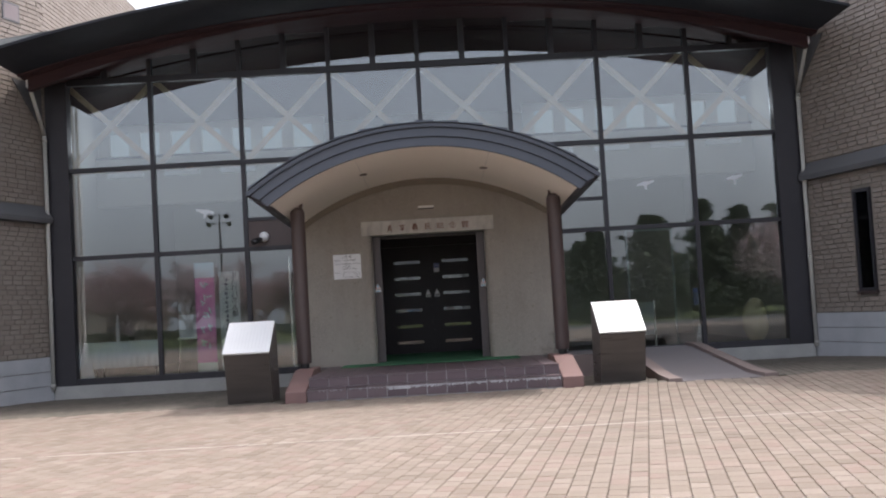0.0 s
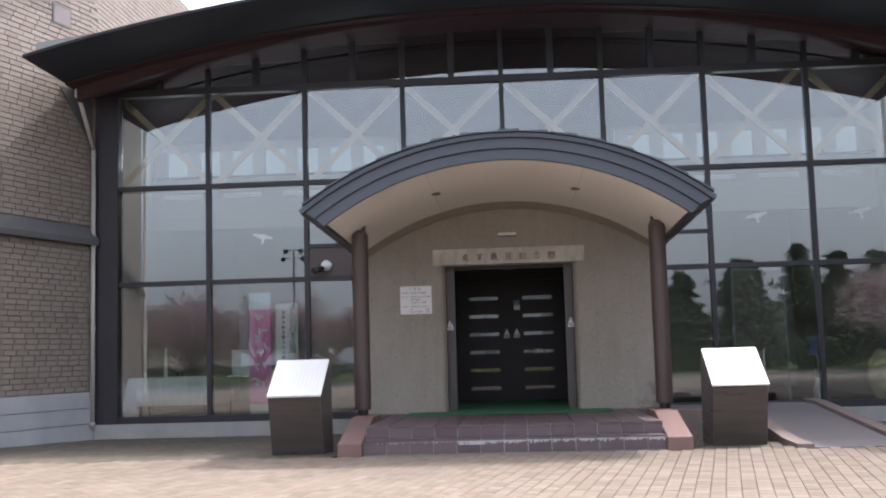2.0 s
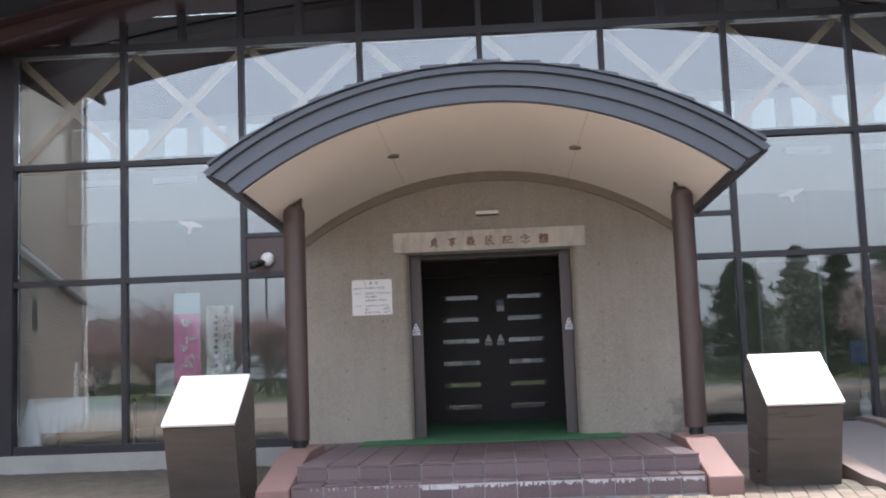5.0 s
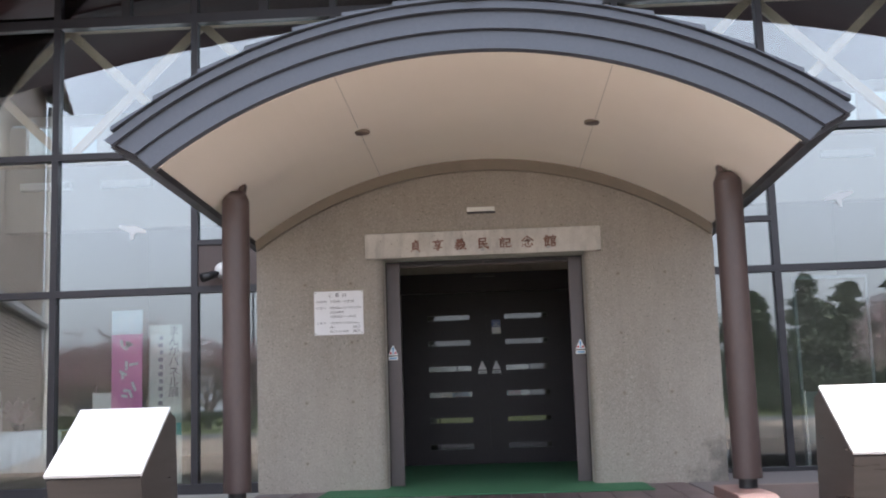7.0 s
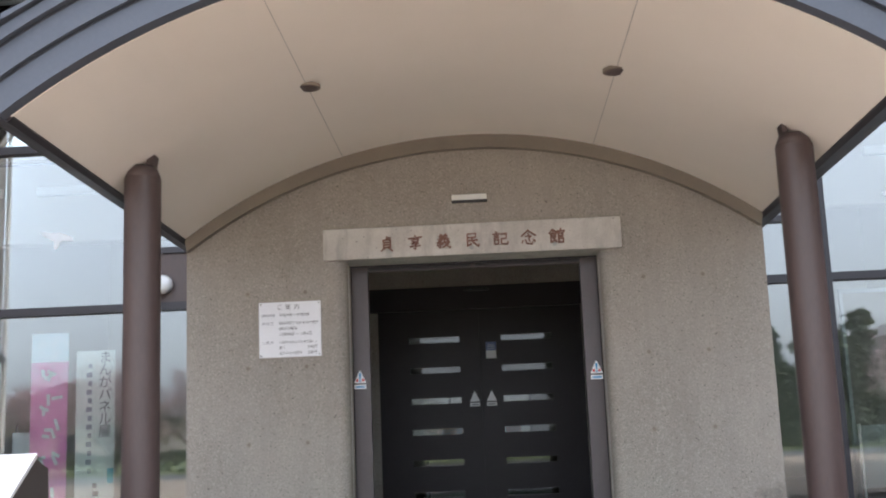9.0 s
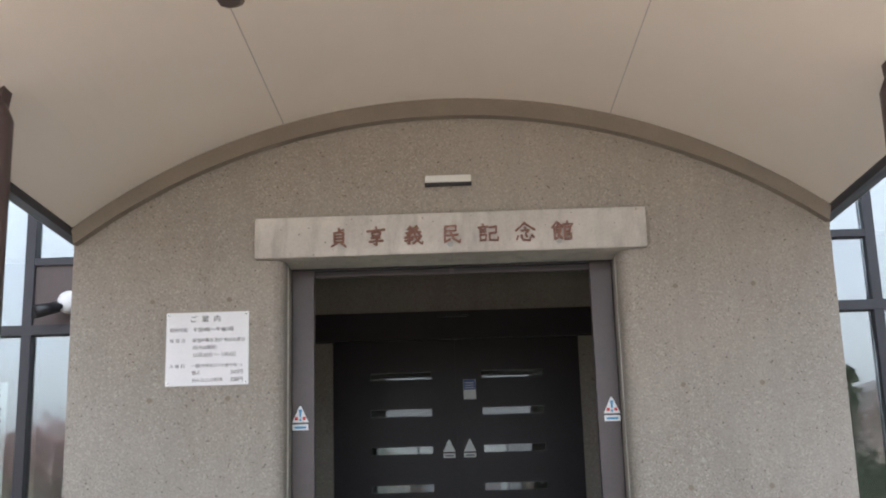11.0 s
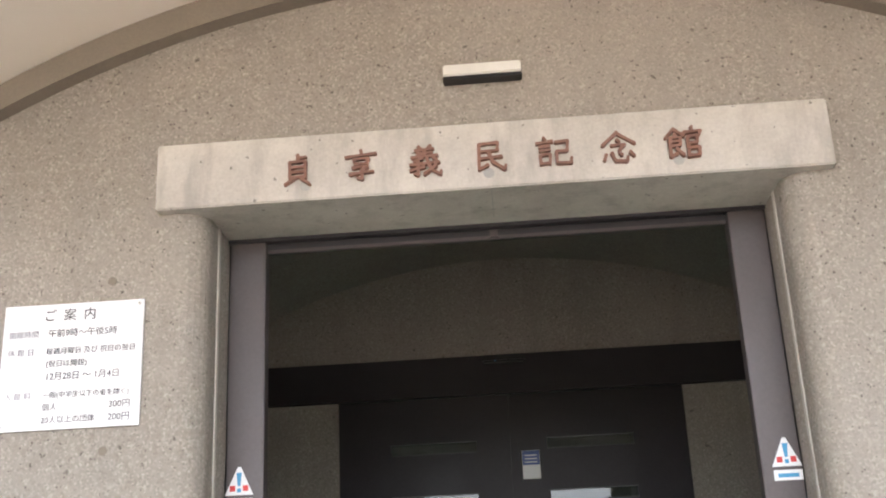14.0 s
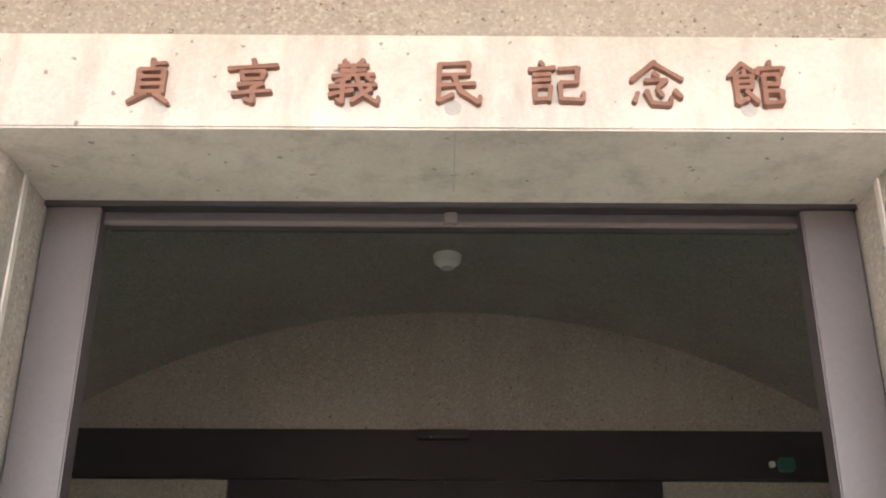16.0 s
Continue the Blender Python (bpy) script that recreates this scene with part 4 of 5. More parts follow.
# ---------------------------------------------------------------- inscribed stands
def stand(xc, group):
    st = thing("inscribed_stand", (xc, 14.5, 0), "dark polished stone stand with a sloping white inscribed panel", "stand", group)
    x0, x1 = xc - 0.355, xc + 0.355
    add(st, "body", prism([(14.30, -0.02), (14.075, 0.735), (14.76, 1.20), (14.92, 1.14), (15.02, -0.02)], "x", x0 + 0.012, x1 - 0.012), M_STONE)
    sl = Vector((0, 0.685, 0.46)).normalized()
    nn = Vector((0, -sl.z, sl.y))
    o = Vector((0, 14.06, 0.752))
    p = [o, o + sl * 0.825, o + sl * 0.825 + nn * 0.024, o + nn * 0.024]
    slab = add(st, "panel", prism([(q.y, q.z) for q in p], "x", x0, x1), M_WHITE, "sloping white panel")
    for k in range(11):
        x = x1 - 0.07 - k * 0.053
        b0, b1 = o + sl * 0.10 + nn * 0.0245, o + sl * (0.70 if k % 3 else 0.55) + nn * 0.0245
        add(slab, "text_bar", prism([(b0.y, b0.z), (b1.y, b1.z), (b1.y + nn.y * 0.0006, b1.z + nn.z * 0.0006), (b0.y + nn.y * 0.0006, b0.z + nn.z * 0.0006)], "x", x - 0.004, x + 0.004), surface("faint_engraving", (0.73, 0.73, 0.72), (0.80, 0.80, 0.79), 9, 80) if k == 0 and "faint_engraving" not in bpy.data.materials else bpy.data.materials["faint_engraving"])
    return st


stand(-2.82, "inscribed stands before the porch")
stand(2.885, "inscribed stands before the porch")

# ---------------------------------------------------------------- camera dome on the blind panel
cc = thing("security_camera", (-3.5, YG - 0.05, 2.95), "white round mount with a dark floodlight head", "camera")
bm = bmesh.new()
bmesh.ops.create_uvsphere(bm, u_segments=24, v_segments=14, radius=0.105, matrix=pose(-3.44, YG - 0.06, 2.98))
add(cc, "mount", bm, M_WHITE, "white round mount", True)
bm = bmesh.new()
tube(bm, (-3.50, YG - 0.17, 2.92), (-3.64, YG - 0.32, 2.86), 0.05, 0.06, seg=20)
add(cc, "head", bm, M_BLACKP, "dark camera head", True)
add(cc, "arm", tube(bmesh.new(), (-3.45, YG - 0.05, 2.97), (-3.50, YG - 0.18, 2.92), 0.025, seg=12), M_BLACKP)

# bird decals on the panes
def bird(x, z, s):
    pts = [(-0.19, 0.07), (-0.17, 0.10), (-0.03, 0.075), (0.02, 0.085), (0.18, 0.02), (0.19, -0.02), (0.05, -0.01), (0.03, -0.04), (0.005, -0.11), (-0.035, -0.105), (-0.03, -0.02), (-0.12, 0.03)]
    return part("bird_decal", prism([(x + s * a, z + b) for a, b in pts], "y", YG + 0.006, YG + 0.012), M_DECAL, None, "pale bird silhouette stuck on the window pane", "decal", "bird decals on the glass")


bird(-4.67, 3.55, 1)
bird(4.62, 3.62, -1)
bird(6.50, 3.64, -1)

# ---------------------------------------------------------------- the hall behind the glass
part("floor_hall", box(-7.9, 7.9, 20.46, 31, -0.14, 0.10), M_INFLOOR, None, "dark polished hall floor", "floor", kind="structure")
rear = thing("wall_north", (0, 31.1, 0), "plain pale rear wall of the hall with a low window", "wall", kind="structure")
for x0, x1, z0, z1 in ((-7.97, -1.6, -0.2, 8.0), (0.9, 7.97, -0.2, 8.0), (-1.6, 0.9, -0.2, 0.9), (-1.6, 0.9, 2.35, 8.0)):
    add(rear, "wall_panel", box(x0, x1, 31.0, 31.2, z0, z1), M_INWALL)
rw = thing("window_4", (0, 31.1, 1.5), "low bright window in the rear wall of the hall", "window", kind="structure")
for x in (-1.6, -0.8, 0.05, 0.85):
    add(rw, "window_frame", box(x, x + 0.05, 31.06, 31.12, 0.9, 2.35), M_FRAME)
add(rw, "pane", box(-1.55, 0.85, 31.085, 31.095, 0.9, 2.35), M_SLIT).visible_shadow = False
for s in (-1, 1):
    part("wall_hall_side", box(*sorted((7.94 * s, 7.975 * s)), 20.47, 31, -0.1, 7.0), M_INWALL, None, "plain pale side wall of the hall", "wall", kind="structure")
part("ceiling", prism([(x, z - 0.06) for x, z in lower] + [(x, z - 0.01) for x, z in lower][::-1], "y", 20.91, 31.1), M_REDWOOD, None, "arched timber ceiling of the hall", "ceiling", kind="structure")
part("ceiling_porch", box(-2.33, 2.33, 20.95, 21.02, 2.90, 4.4), M_INWALL, None, "plaster block over the inner doors", "wall", kind="structure")
for k in range(-4, 4):
    xc = -0.035 + BAY * (k + 0.5)
    tr = thing("truss_brace", (xc, 20.62, 5.6), "pale timber cross brace behind the window front", "brace", "cross braces of the hall")
    h = 0.88
    for q in (-1, 1):
        w = 0.085
        bm = prism([(xc - 0.90 * q - w * q, 5.58 - h), (xc - 0.90 * q + w * q, 5.58 - h), (xc + 0.90 * q + w * q, 5.58 + h), (xc + 0.90 * q - w * q, 5.58 + h)], "y", 20.56 + 0.062 * (q > 0), 20.62 + 0.062 * (q > 0))
        add(tr, "brace", bm, M_BEAM)
part("tie_beam", box(-7.9, 7.9, 20.54, 20.70, 4.56, 4.68, 0.01), M_BEAM, None, "pale timber tie beam along the window front", "beam", kind="structure")
part("tie_beam", box(-7.9, 7.9, 20.54, 20.70, 6.47, 6.60, 0.01), M_BEAM, None, "pale timber tie beam along the window front", "beam", kind="structure")

# beam, ledge and clerestory windows across the hall
for q in (-1, 1):
    ga = thing("gallery_beam", (5.1 * q, 23.65, 4.6), "pale plastered beam spanning the hall under high windows", "beam", "beams of the hall")
    add(ga, "beam", box(*sorted((2.4 * q, 7.93 * q)), 23.5, 23.8, 4.15, 5.30, 0.01), M_INWALL)
    for k in range(4):
        xc = (3.15 + 1.35 * k) * q
        add(ga, "ledge", box(xc - 0.42, xc + 0.42, 23.38, 23.499, 4.83, 4.95, 0.008), M_WHITE, "white ledge board")
    cw = thing("window_5", (5.1 * q, 23.65, 5.65), "row of small bright high windows over the beam", "window", kind="structure")
    add(cw, "window_frame", box(*sorted((2.4 * q, 7.93 * q)), 23.52, 23.64, 5.30, 5.36), M_FRAME)
    add(cw, "window_frame", box(*sorted((2.4 * q, 7.6 * q)), 23.52, 23.64, 5.93, 6.10), M_INWALL)
    for k in range(8):
        xc = (2.55 + 0.74 * k) * q
        add(cw, "mullion", box(xc - 0.14, xc + 0.14, 23.52, 23.64, 5.36, 5.93), M_INWALL)
    add(cw, "sky_backdrop", box(*sorted((2.4 * q, 7.9 * q)), 23.66, 23.67, 5.33, 6.0), M_SKYGLOW)
    win = new("clerestory_light", bpy.data.lights.new("clerestory_light", "AREA"))
    win.data.shape, win.data.size, win.data.size_y = "RECTANGLE", 5.1, 0.55
    win.data.energy, win.data.color = 10.0, (0.90, 0.97, 1.0)
    win.matrix_world = look((5.05 * q, 23.505, 5.645), (5.05 * q, 10.0, 5.645))

ct = thing("reception_counter", (0.9, 26.5, 0.1), "dark reception counter with a pale top in the hall", "counter")
add(ct, "body", box(0.05, 1.85, 26.3, 26.8, 0.10, 1.02, 0.01), M_INFLOOR)
add(ct, "worktop", box(0.0, 1.9, 26.22, 26.86, 1.02, 1.06, 0.008), M_BEAM)
pb = thing("poster_stand", (-0.9, 25.0, 0.1), "low stand with a blue and a red leaflet", "stand")
add(pb, "post", box(-0.92, -0.88, 25.0, 25.04, 0.10, 1.0), M_FRAME)
add(pb, "blue_leaflet", box(-0.66, -0.36, 24.97, 24.99, 1.10, 1.42), M_STICK_B)
add(pb, "red_leaflet", box(0.30, 0.52, 24.97, 24.99, 0.95, 1.42), M_STICK_R)
add(pb, "rail", box(-0.92, 0.56, 24.995, 25.02, 0.98, 1.02), M_FRAME)
tb = thing("table", (-6.7, 21.4, 0.10), "long table covered by a white cloth", "table")
add(tb, "tabletop", box(-7.45, -5.95, 21.05, 21.75, 0.90, 0.94, 0.006), M_BEAM)
for x in (-7.35, -6.05):
    for y in (21.12, 21.68):
        add(tb, "leg", box(x - 0.02, x + 0.02, y - 0.02, y + 0.02, 0.10, 0.90), M_FRAME)
cl = bmesh.new()
pts = []
nx = 60
grid = []
for k in range(nx + 1):
    x = -7.50 + 1.60 * k / nx
    wv = 0.018 * math.sin(k * 1.3) + 0.01 * math.sin(k * 2.9)
    grid.append([cl.verts.new((x, 21.78, 0.95)), cl.verts.new((x, 21.03, 0.95)), cl.verts.new((x, 21.0 + wv * 0.5, 0.70)), cl.verts.new((x - 0.02, 20.99 + wv, 0.40))])
for k in range(nx):
    for q in range(3):
        cl.faces.new((grid[k][q], grid[k][q + 1], grid[k + 1][q + 1], grid[k + 1][q]))
clo = part("tablecloth", cl, M_CLOTH, None, "white cloth hanging over the table front", "cloth", smooth=True)
mod = clo.modifiers.new("thick", "SOLIDIFY")
mod.thickness = 0.006
drape = bmesh.new()
prism([(-7.72, 0.12), (-7.30, 0.12), (-7.42, 0.96), (-7.50, 0.96)], "y", 20.86, 20.90, drape)
part("hanging_cloth", drape, M_CLOTH, None, "white cloth end trailing to the floor beside the table", "cloth")
# small things on the table
bt = thing("bottle", (-6.9, 21.3, 0.955), "slim white bottle on the covered table", "bottle")
add(bt, "body", tube(bmesh.new(), (-6.9, 21.3, 0.957), (-6.9, 21.3, 1.37), 0.04, 0.038, seg=16), M_WHITE)
add(bt, "neck", tube(bmesh.new(), (-6.9, 21.3, 1.37), (-6.9, 21.3, 1.52), 0.02, 0.018, seg=16), M_WHITE)
bo = thing("flower_bowl", (-6.75, 21.37, 0.955), "dark bowl of dried red flowers on the table", "bowl")
add(bo, "bowl", tube(bmesh.new(), (-6.62, 21.3, 0.957), (-6.62, 21.3, 1.05), 0.05, 0.09, seg=18), M_BLACKP)
bm = bmesh.new()
rnd = random.Random(5)
for k in range(60):
    p = Vector((-6.62, 21.3, 1.05))
    q = p + Vector((rnd.gauss(-0.05, 0.14), rnd.gauss(0, 0.08), rnd.uniform(0.08, 0.36)))
    tube(bm, p, q, 0.004, 0.003, seg=4)
    bmesh.ops.create_icosphere(bm, subdivisions=1, radius=rnd.uniform(0.012, 0.025), matrix=Matrix.Translation(q))
add(bo, "flowers", bm, M_TWIG, "dried reddish flowers")

# banners hung behind the glass
bp = thing("pink_banner", (-4.8, 20.45, 1.4), "pink vertical hanging banner with white brush strokes", "banner")
pink = add(bp, "sheet", box(-4.99, -4.575, 20.432, 20.436, 0.42, 2.20), M_PINK)
add(bp, "top_panel", box(-4.99, -4.575, 20.431, 20.437, 2.20, 2.52), M_SKYBLUE, "pale blue and white top panel")
add(bp, "foot_panel", box(-4.99, -4.575, 20.431, 20.437, 0.22, 0.42), M_SCROLL, "pale foot panel")
rnd = random.Random(11)
for k in range(5):
    zc = 2.03 - k * 0.30
    for q in range(4):
        x, z = -4.78 + rnd.uniform(-0.09, 0.09), zc + rnd.uniform(-0.08, 0.08)
        a = rnd.uniform(-0.5, 0.5) + (math.pi / 2 if q % 2 else 0)
        d = Vector((math.cos(a), math.sin(a))) * rnd.uniform(0.04, 0.075)
        e = Vector((-d.y, d.x)).normalized() * 0.018
        add(pink, "stroke", prism([(x - d.x - e.x, z - d.y - e.y), (x + d.x - e.x, z + d.y - e.y), (x + d.x + e.x, z + d.y + e.y), (x - d.x + e.x, z - d.y + e.y)], "y", 20.4285, 20.4315), M_PAPER)
bw = thing("cream_banner", (-4.27, 20.45, 1.2), "cream paper banner with brushed black vertical writing", "banner")
sheet = add(bw, "sheet", box(-4.48, -4.045, 20.432, 20.436, 0.24, 2.305), M_SCROLL)
for k, ch in enumerate("まんがパネル展"):
    lettering("character", ch, 0.150, (-4.155, 20.4305, 2.22 - k * 0.135), M_INK, sheet, 0.001)
for k in range(13):
    z = 2.14 - k * 0.095
    add(sheet, "writing_bar", box(-4.345 - 0.018 * (k % 2), -4.30, 20.4295, 20.4318, z - 0.032, z + 0.022), M_GREYINK)
for k in range(6):
    z = 0.84 - k * 0.085
    add(sheet, "writing_bar", box(-4.28, -4.235 + 0.02 * (k % 2), 20.4295, 20.4318, z - 0.03, z + 0.025), M_INK)
add(bw, "label_card", box(-4.12, -4.05, 20.4295, 20.4318, 0.86, 1.02), M_TEAL, "teal card")

# boards and a carved figure stand inside the east half
eb = thing("display_board", (4.9, 22.0, 0.1), "tall grey display board in a thin pale frame", "board")
add(eb, "panel", box(4.45, 5.45, 22.0, 22.03, 0.75, 2.75), M_HOUSEWALL)
for a in ((4.42, 4.46, 0.10, 2.80), (5.44, 5.48, 0.10, 2.80)):
    add(eb, "post", box(a[0], a[1], 21.98, 22.05, a[2], a[3]), M_FLASH)
add(eb, "head_rail", box(4.46, 5.44, 21.985, 22.045, 2.75, 2.80), M_FLASH)
eb2 = thing("notice_board", (4.55, 21.3, 0.1), "low framed notice board on thin legs", "board")
add(eb2, "panel", box(4.25, 4.85, 21.30, 21.32, 0.45, 1.15), M_PLINTH)
for x in (4.27, 4.83):
    add(eb2, "leg", box(x - 0.015, x + 0.015, 21.28, 21.31, 0.10, 1.17), M_CHROME)
cv = thing("wood_carving", (7.0, 21.2, 0.1), "pale carved wooden block standing on the hall floor", "carving")
bm = bmesh.new()
bmesh.ops.create_icosphere(bm, subdivisions=4, radius=0.5, matrix=Matrix.Translation((7.0, 21.2, 0.62)) @ Matrix.Diagonal((0.52, 0.44, 1.0, 1)))
for v in bm.verts:
    f = 1 + 0.22 * noise.noise(v.co * 3.1) + 0.09 * noise.noise(v.co * 9)
    v.co = Vector((7.0 + (v.co.x - 7.0) * f, 21.2 + (v.co.y - 21.2) * f, max(0.10, v.co.z)))
add(cv, "block", bm, M_CARVED)


def turned(bm, x, y, z, profile, seg=16):
    """A vessel turned round an upright axis."""
    for (r0, h0), (r1, h1) in zip(profile, profile[1:]):
        tube(bm, (x, y, z + h0), (x, y, z + h1), r0, r1, seg=seg)
    return bm


for x, y, h in ((5.80, 21.25, 0.50),):
    vs = thing("vase", (x, y, 0.1), "white glazed vase standing on the hall floor", "vase")
    add(vs, "body", turned(bmesh.new(), x, y, 0.10, [(0.05, 0.0), (0.085, h * 0.3), (0.09, h * 0.55), (0.04, h * 0.85)]), M_WHITE, smooth=True)
    add(vs, "lip", turned(bmesh.new(), x, y, 0.10, [(0.04, h * 0.85), (0.055, h)]), M_WHITE)
for x0, x1 in ((-3.05, -2.42), (2.40, 2.85)):
    sc = thing("screen", ((x0 + x1) / 2, 20.95, 0.1), "pale folding screen standing close behind the glass", "screen", "screens beside the porch")
    add(sc, "panel", box(x0, x1, 20.94, 20.97, 0.14, 2.55), M_PLINTH)
    for x in (x0, x1):
        add(sc, "post", box(x - 0.015, x + 0.015, 20.925, 20.985, 0.10, 2.58), M_CHROME)
bpo = thing("blue_poster", (6.0, 22.0, 0.1), "small blue poster on a thin upright stand", "poster")
add(bpo, "sheet", box(5.87, 6.13, 21.99, 22.0, 1.02, 1.40), M_NAVY)
add(bpo, "post", box(5.985, 6.015, 22.003, 22.03, 0.12, 1.38), M_FRAME)
add(bpo, "foot", box(5.86, 6.14, 21.9, 22.14, 0.10, 0.12, 0.004), M_FRAME)
eas = thing("easel", (-5.35, 21.3, 0.1), "thin easel holding a white framed sheet", "easel")
add(eas, "sheet", box(-5.55, -5.05, 21.25, 21.27, 0.95, 1.45), M_WHITE)
for x0, x1 in ((-5.62, -5.52), (-4.98, -5.08)):
    add(eas, "leg", tube(bmesh.new(), (x0, 21.35, 0.10), (x1, 21.29, 1.55), 0.012, seg=8), M_CHROME)
add(eas, "ledge", box(-5.6, -5.0, 21.21, 21.27, 0.92, 0.948), M_CHROME)
add(eas, "teal_card", box(-5.14, -4.98, 21.238, 21.246, 0.72, 0.90), M_TEAL, "teal card")

# ---------------------------------------------------------------- planting and town behind, mirrored in the glass
def limb(verts, faces, p, q, r0, r1, seg=5):
    d = (q - p).normalized()
    u = d.orthogonal().normalized()
    w = d.cross(u)
    i = len(verts)
    for c, r in ((p, r0), (q, r1)):
        for k in range(seg):
            a = 2 * math.pi * k / seg
            verts.append(tuple(c + (u * math.cos(a) + w * math.sin(a)) * r))
    for k in range(seg):
        faces.append((i + k, i + (k + 1) % seg, i + seg + (k + 1) % seg, i + seg + k))


def grow(verts, faces, tips, p, d, ln, r, depth, rnd):
    q = p + d * ln
    limb(verts, faces, p, q, r, r * 0.7, 6 if depth > 3 else 3)
    tips.append((q, d, depth))
    if depth == 0:
        return
    for k in range(4 if depth > 4 else rnd.choice((2, 3))):
        ax = Vector((rnd.gauss(0, 1), rnd.gauss(0, 1), rnd.gauss(0, 0.7))).normalized()
        nd = (d + ax * rnd.uniform(0.6, 1.0) + Vector((0, 0, 0.10))).normalized()
        grow(verts, faces, tips, p + d * ln * rnd.uniform(0.45, 1.0), nd, ln * rnd.uniform(0.66, 0.92), r * 0.58, depth - 1, rnd)


def bare_tree(x, y, h, seed):
    rnd = random.Random(seed)
    t = thing("cherry_tree", (x, y, 0), "bare budding cherry tree with reddish twigs", "tree", "cherry trees of the forecourt")
    verts, faces, tips = [], [], []
    base = Vector((x, y, -0.05))
    grow(verts, faces, tips, base, Vector((rnd.uniform(-0.1, 0.1), 0.05, 1)).normalized(), h * 0.22, h * 0.030, 6, rnd)
    under(t, raw("trunk", verts, faces, M_BARK, None))
    tv, tf = [], []
    for q, d, depth in tips:
        if depth > 2:
            continue
        for k in range(4):
            a = (d + Vector((rnd.gauss(0, 0.8), rnd.gauss(0, 0.8), rnd.gauss(0, 0.8)))).normalized()
            e = q + a * h * rnd.uniform(0.04, 0.10)
            w = a.orthogonal().normalized() * 0.020
            i = len(tv)
            tv += [tuple(q - w), tuple(q + w), tuple(e)]
            tf.append((i, i + 1, i + 2))
    under(t, raw("crown", tv, tf, M_TWIG, None, "fine reddish twigs"))
    return t


def hedge(x0, x1, y, h, seed):
    rnd = random.Random(seed)
    hv, hf = [], []
    for k in range(int((x1 - x0) * 330)):
        x = rnd.uniform(x0, x1)
        z = h * (0.85 + 0.3 * noise.noise(Vector((x * 0.8, seed, 0)))) * math.sqrt(rnd.random())
        m = Vector((x, y + rnd.uniform(-0.45, 0.45), max(0.05, z)))
        u = Vector((rnd.gauss(0, 1), rnd.gauss(0, 1), rnd.gauss(0, 1))).normalized() * rnd.uniform(0.06, 0.13)
        w = u.orthogonal().normalized() * rnd.uniform(0.03, 0.06)
        i = len(hv)
        hv += [tuple(m - u), tuple(m + w), tuple(m + u), tuple(m - w)]
        hf.append((i, i + 1, i + 2, i + 3))
    return raw("hedge", hv, hf, M_NEEDLE, None, "dark clipped evergreen hedge at the forecourt edge", "hedge", kind="stuff")


def pine(x, y, h, seed, wide=0.30):
    rnd = random.Random(seed)
    t = thing("pine_tree", (x, y, 0), "dark green pine tree with layered boughs", "tree", "pines of the forecourt")
    verts, faces = [], []
    base, topp = Vector((x, y, -0.05)), Vector((x + rnd.uniform(-0.3, 0.3), y, h))
    limb(verts, faces, base, topp, h * 0.024, 0.03, 8)
    nv, nf = [], []
    lv = 0.06
    while lv < 0.99:
        c = base.lerp(topp, lv)
        reach = h * wide * (1.04 - lv) ** 0.75 * rnd.uniform(0.45, 1.15)
        for k in range(rnd.randint(5, 7)):
            a = rnd.uniform(0, 2 * math.pi)
            reach *= rnd.uniform(0.8, 1.2)
            e = c + Vector((math.cos(a) * reach, math.sin(a) * reach, rnd.uniform(-0.05, 0.16) * reach))
            limb(verts, faces, c, e, 0.045, 0.012, 4)
            for q in range(36):
                f = rnd.uniform(0.25, 1.05)
                m = c.lerp(e, f) + Vector((rnd.gauss(0, 0.22), rnd.gauss(0, 0.22), rnd.gauss(0.04, 0.13))) * (0.5 + reach * 0.25)
                u = Vector((rnd.gauss(0, 1), rnd.gauss(0, 1), rnd.gauss(0.3, 0.6))).normalized() * rnd.uniform(0.12, 0.26)
                w = u.orthogonal().normalized() * rnd.uniform(0.04, 0.10)
                i = len(nv)
                nv += [tuple(m - u), tuple(m + w), tuple(m + u), tuple(m - w)]
                nf.append((i, i + 1, i + 2, i + 3))
        lv += rnd.uniform(0.025, 0.055)
    under(t, raw("trunk", verts, faces, M_BARK, None))
    under(t, raw("crown", nv, nf, M_NEEDLE, None, "tufts of dark needles"))
    return t


for k, (x, y, h) in enumerate(((-17, -16, 6.4), (-11.5, -17, 6.0), (-22, -18, 6.8), (-8.0, -18, 5.6), (-14.5, -20, 6.6), (-5.0, -21, 5.2), (-19, -22, 7.2), (-25, -16, 6.8), (-10.5, -22, 6.2), (19.5, -14.5, 8.2))):
    bare_tree(x, y, h, 20 + k)
for k, (x, y, h, w) in enumerate(((8.2, -17, 4.4, 0.46), (12.2, -18, 5.8, 0.42), (15.6, -17, 5.2, 0.46), (20.5, -19, 6.2, 0.42), (10.0, -23, 5.6, 0.42), (24, -17, 6.6, 0.42), (28, -20, 7.2, 0.38), (17.0, -24, 7.2, 0.26), (19.3, -24.5, 6.9, 0.26), (13.8, -22, 6.0, 0.40))):
    pine(x, y, h, 40 + k, w)
hedge(5.5, 30, -13.5, 1.3, 3)
hedge(-30, -6.0, -14.5, 1.1, 4)
raw("road", [(-60, -12.6, -0.01), (60, -12.6, -0.01), (60, -6.3, -0.01), (-60, -6.3, -0.01)], [(0, 1, 2, 3)], M_ASPHALT, None, "dark asphalt road along the forecourt", "road", kind="structure")
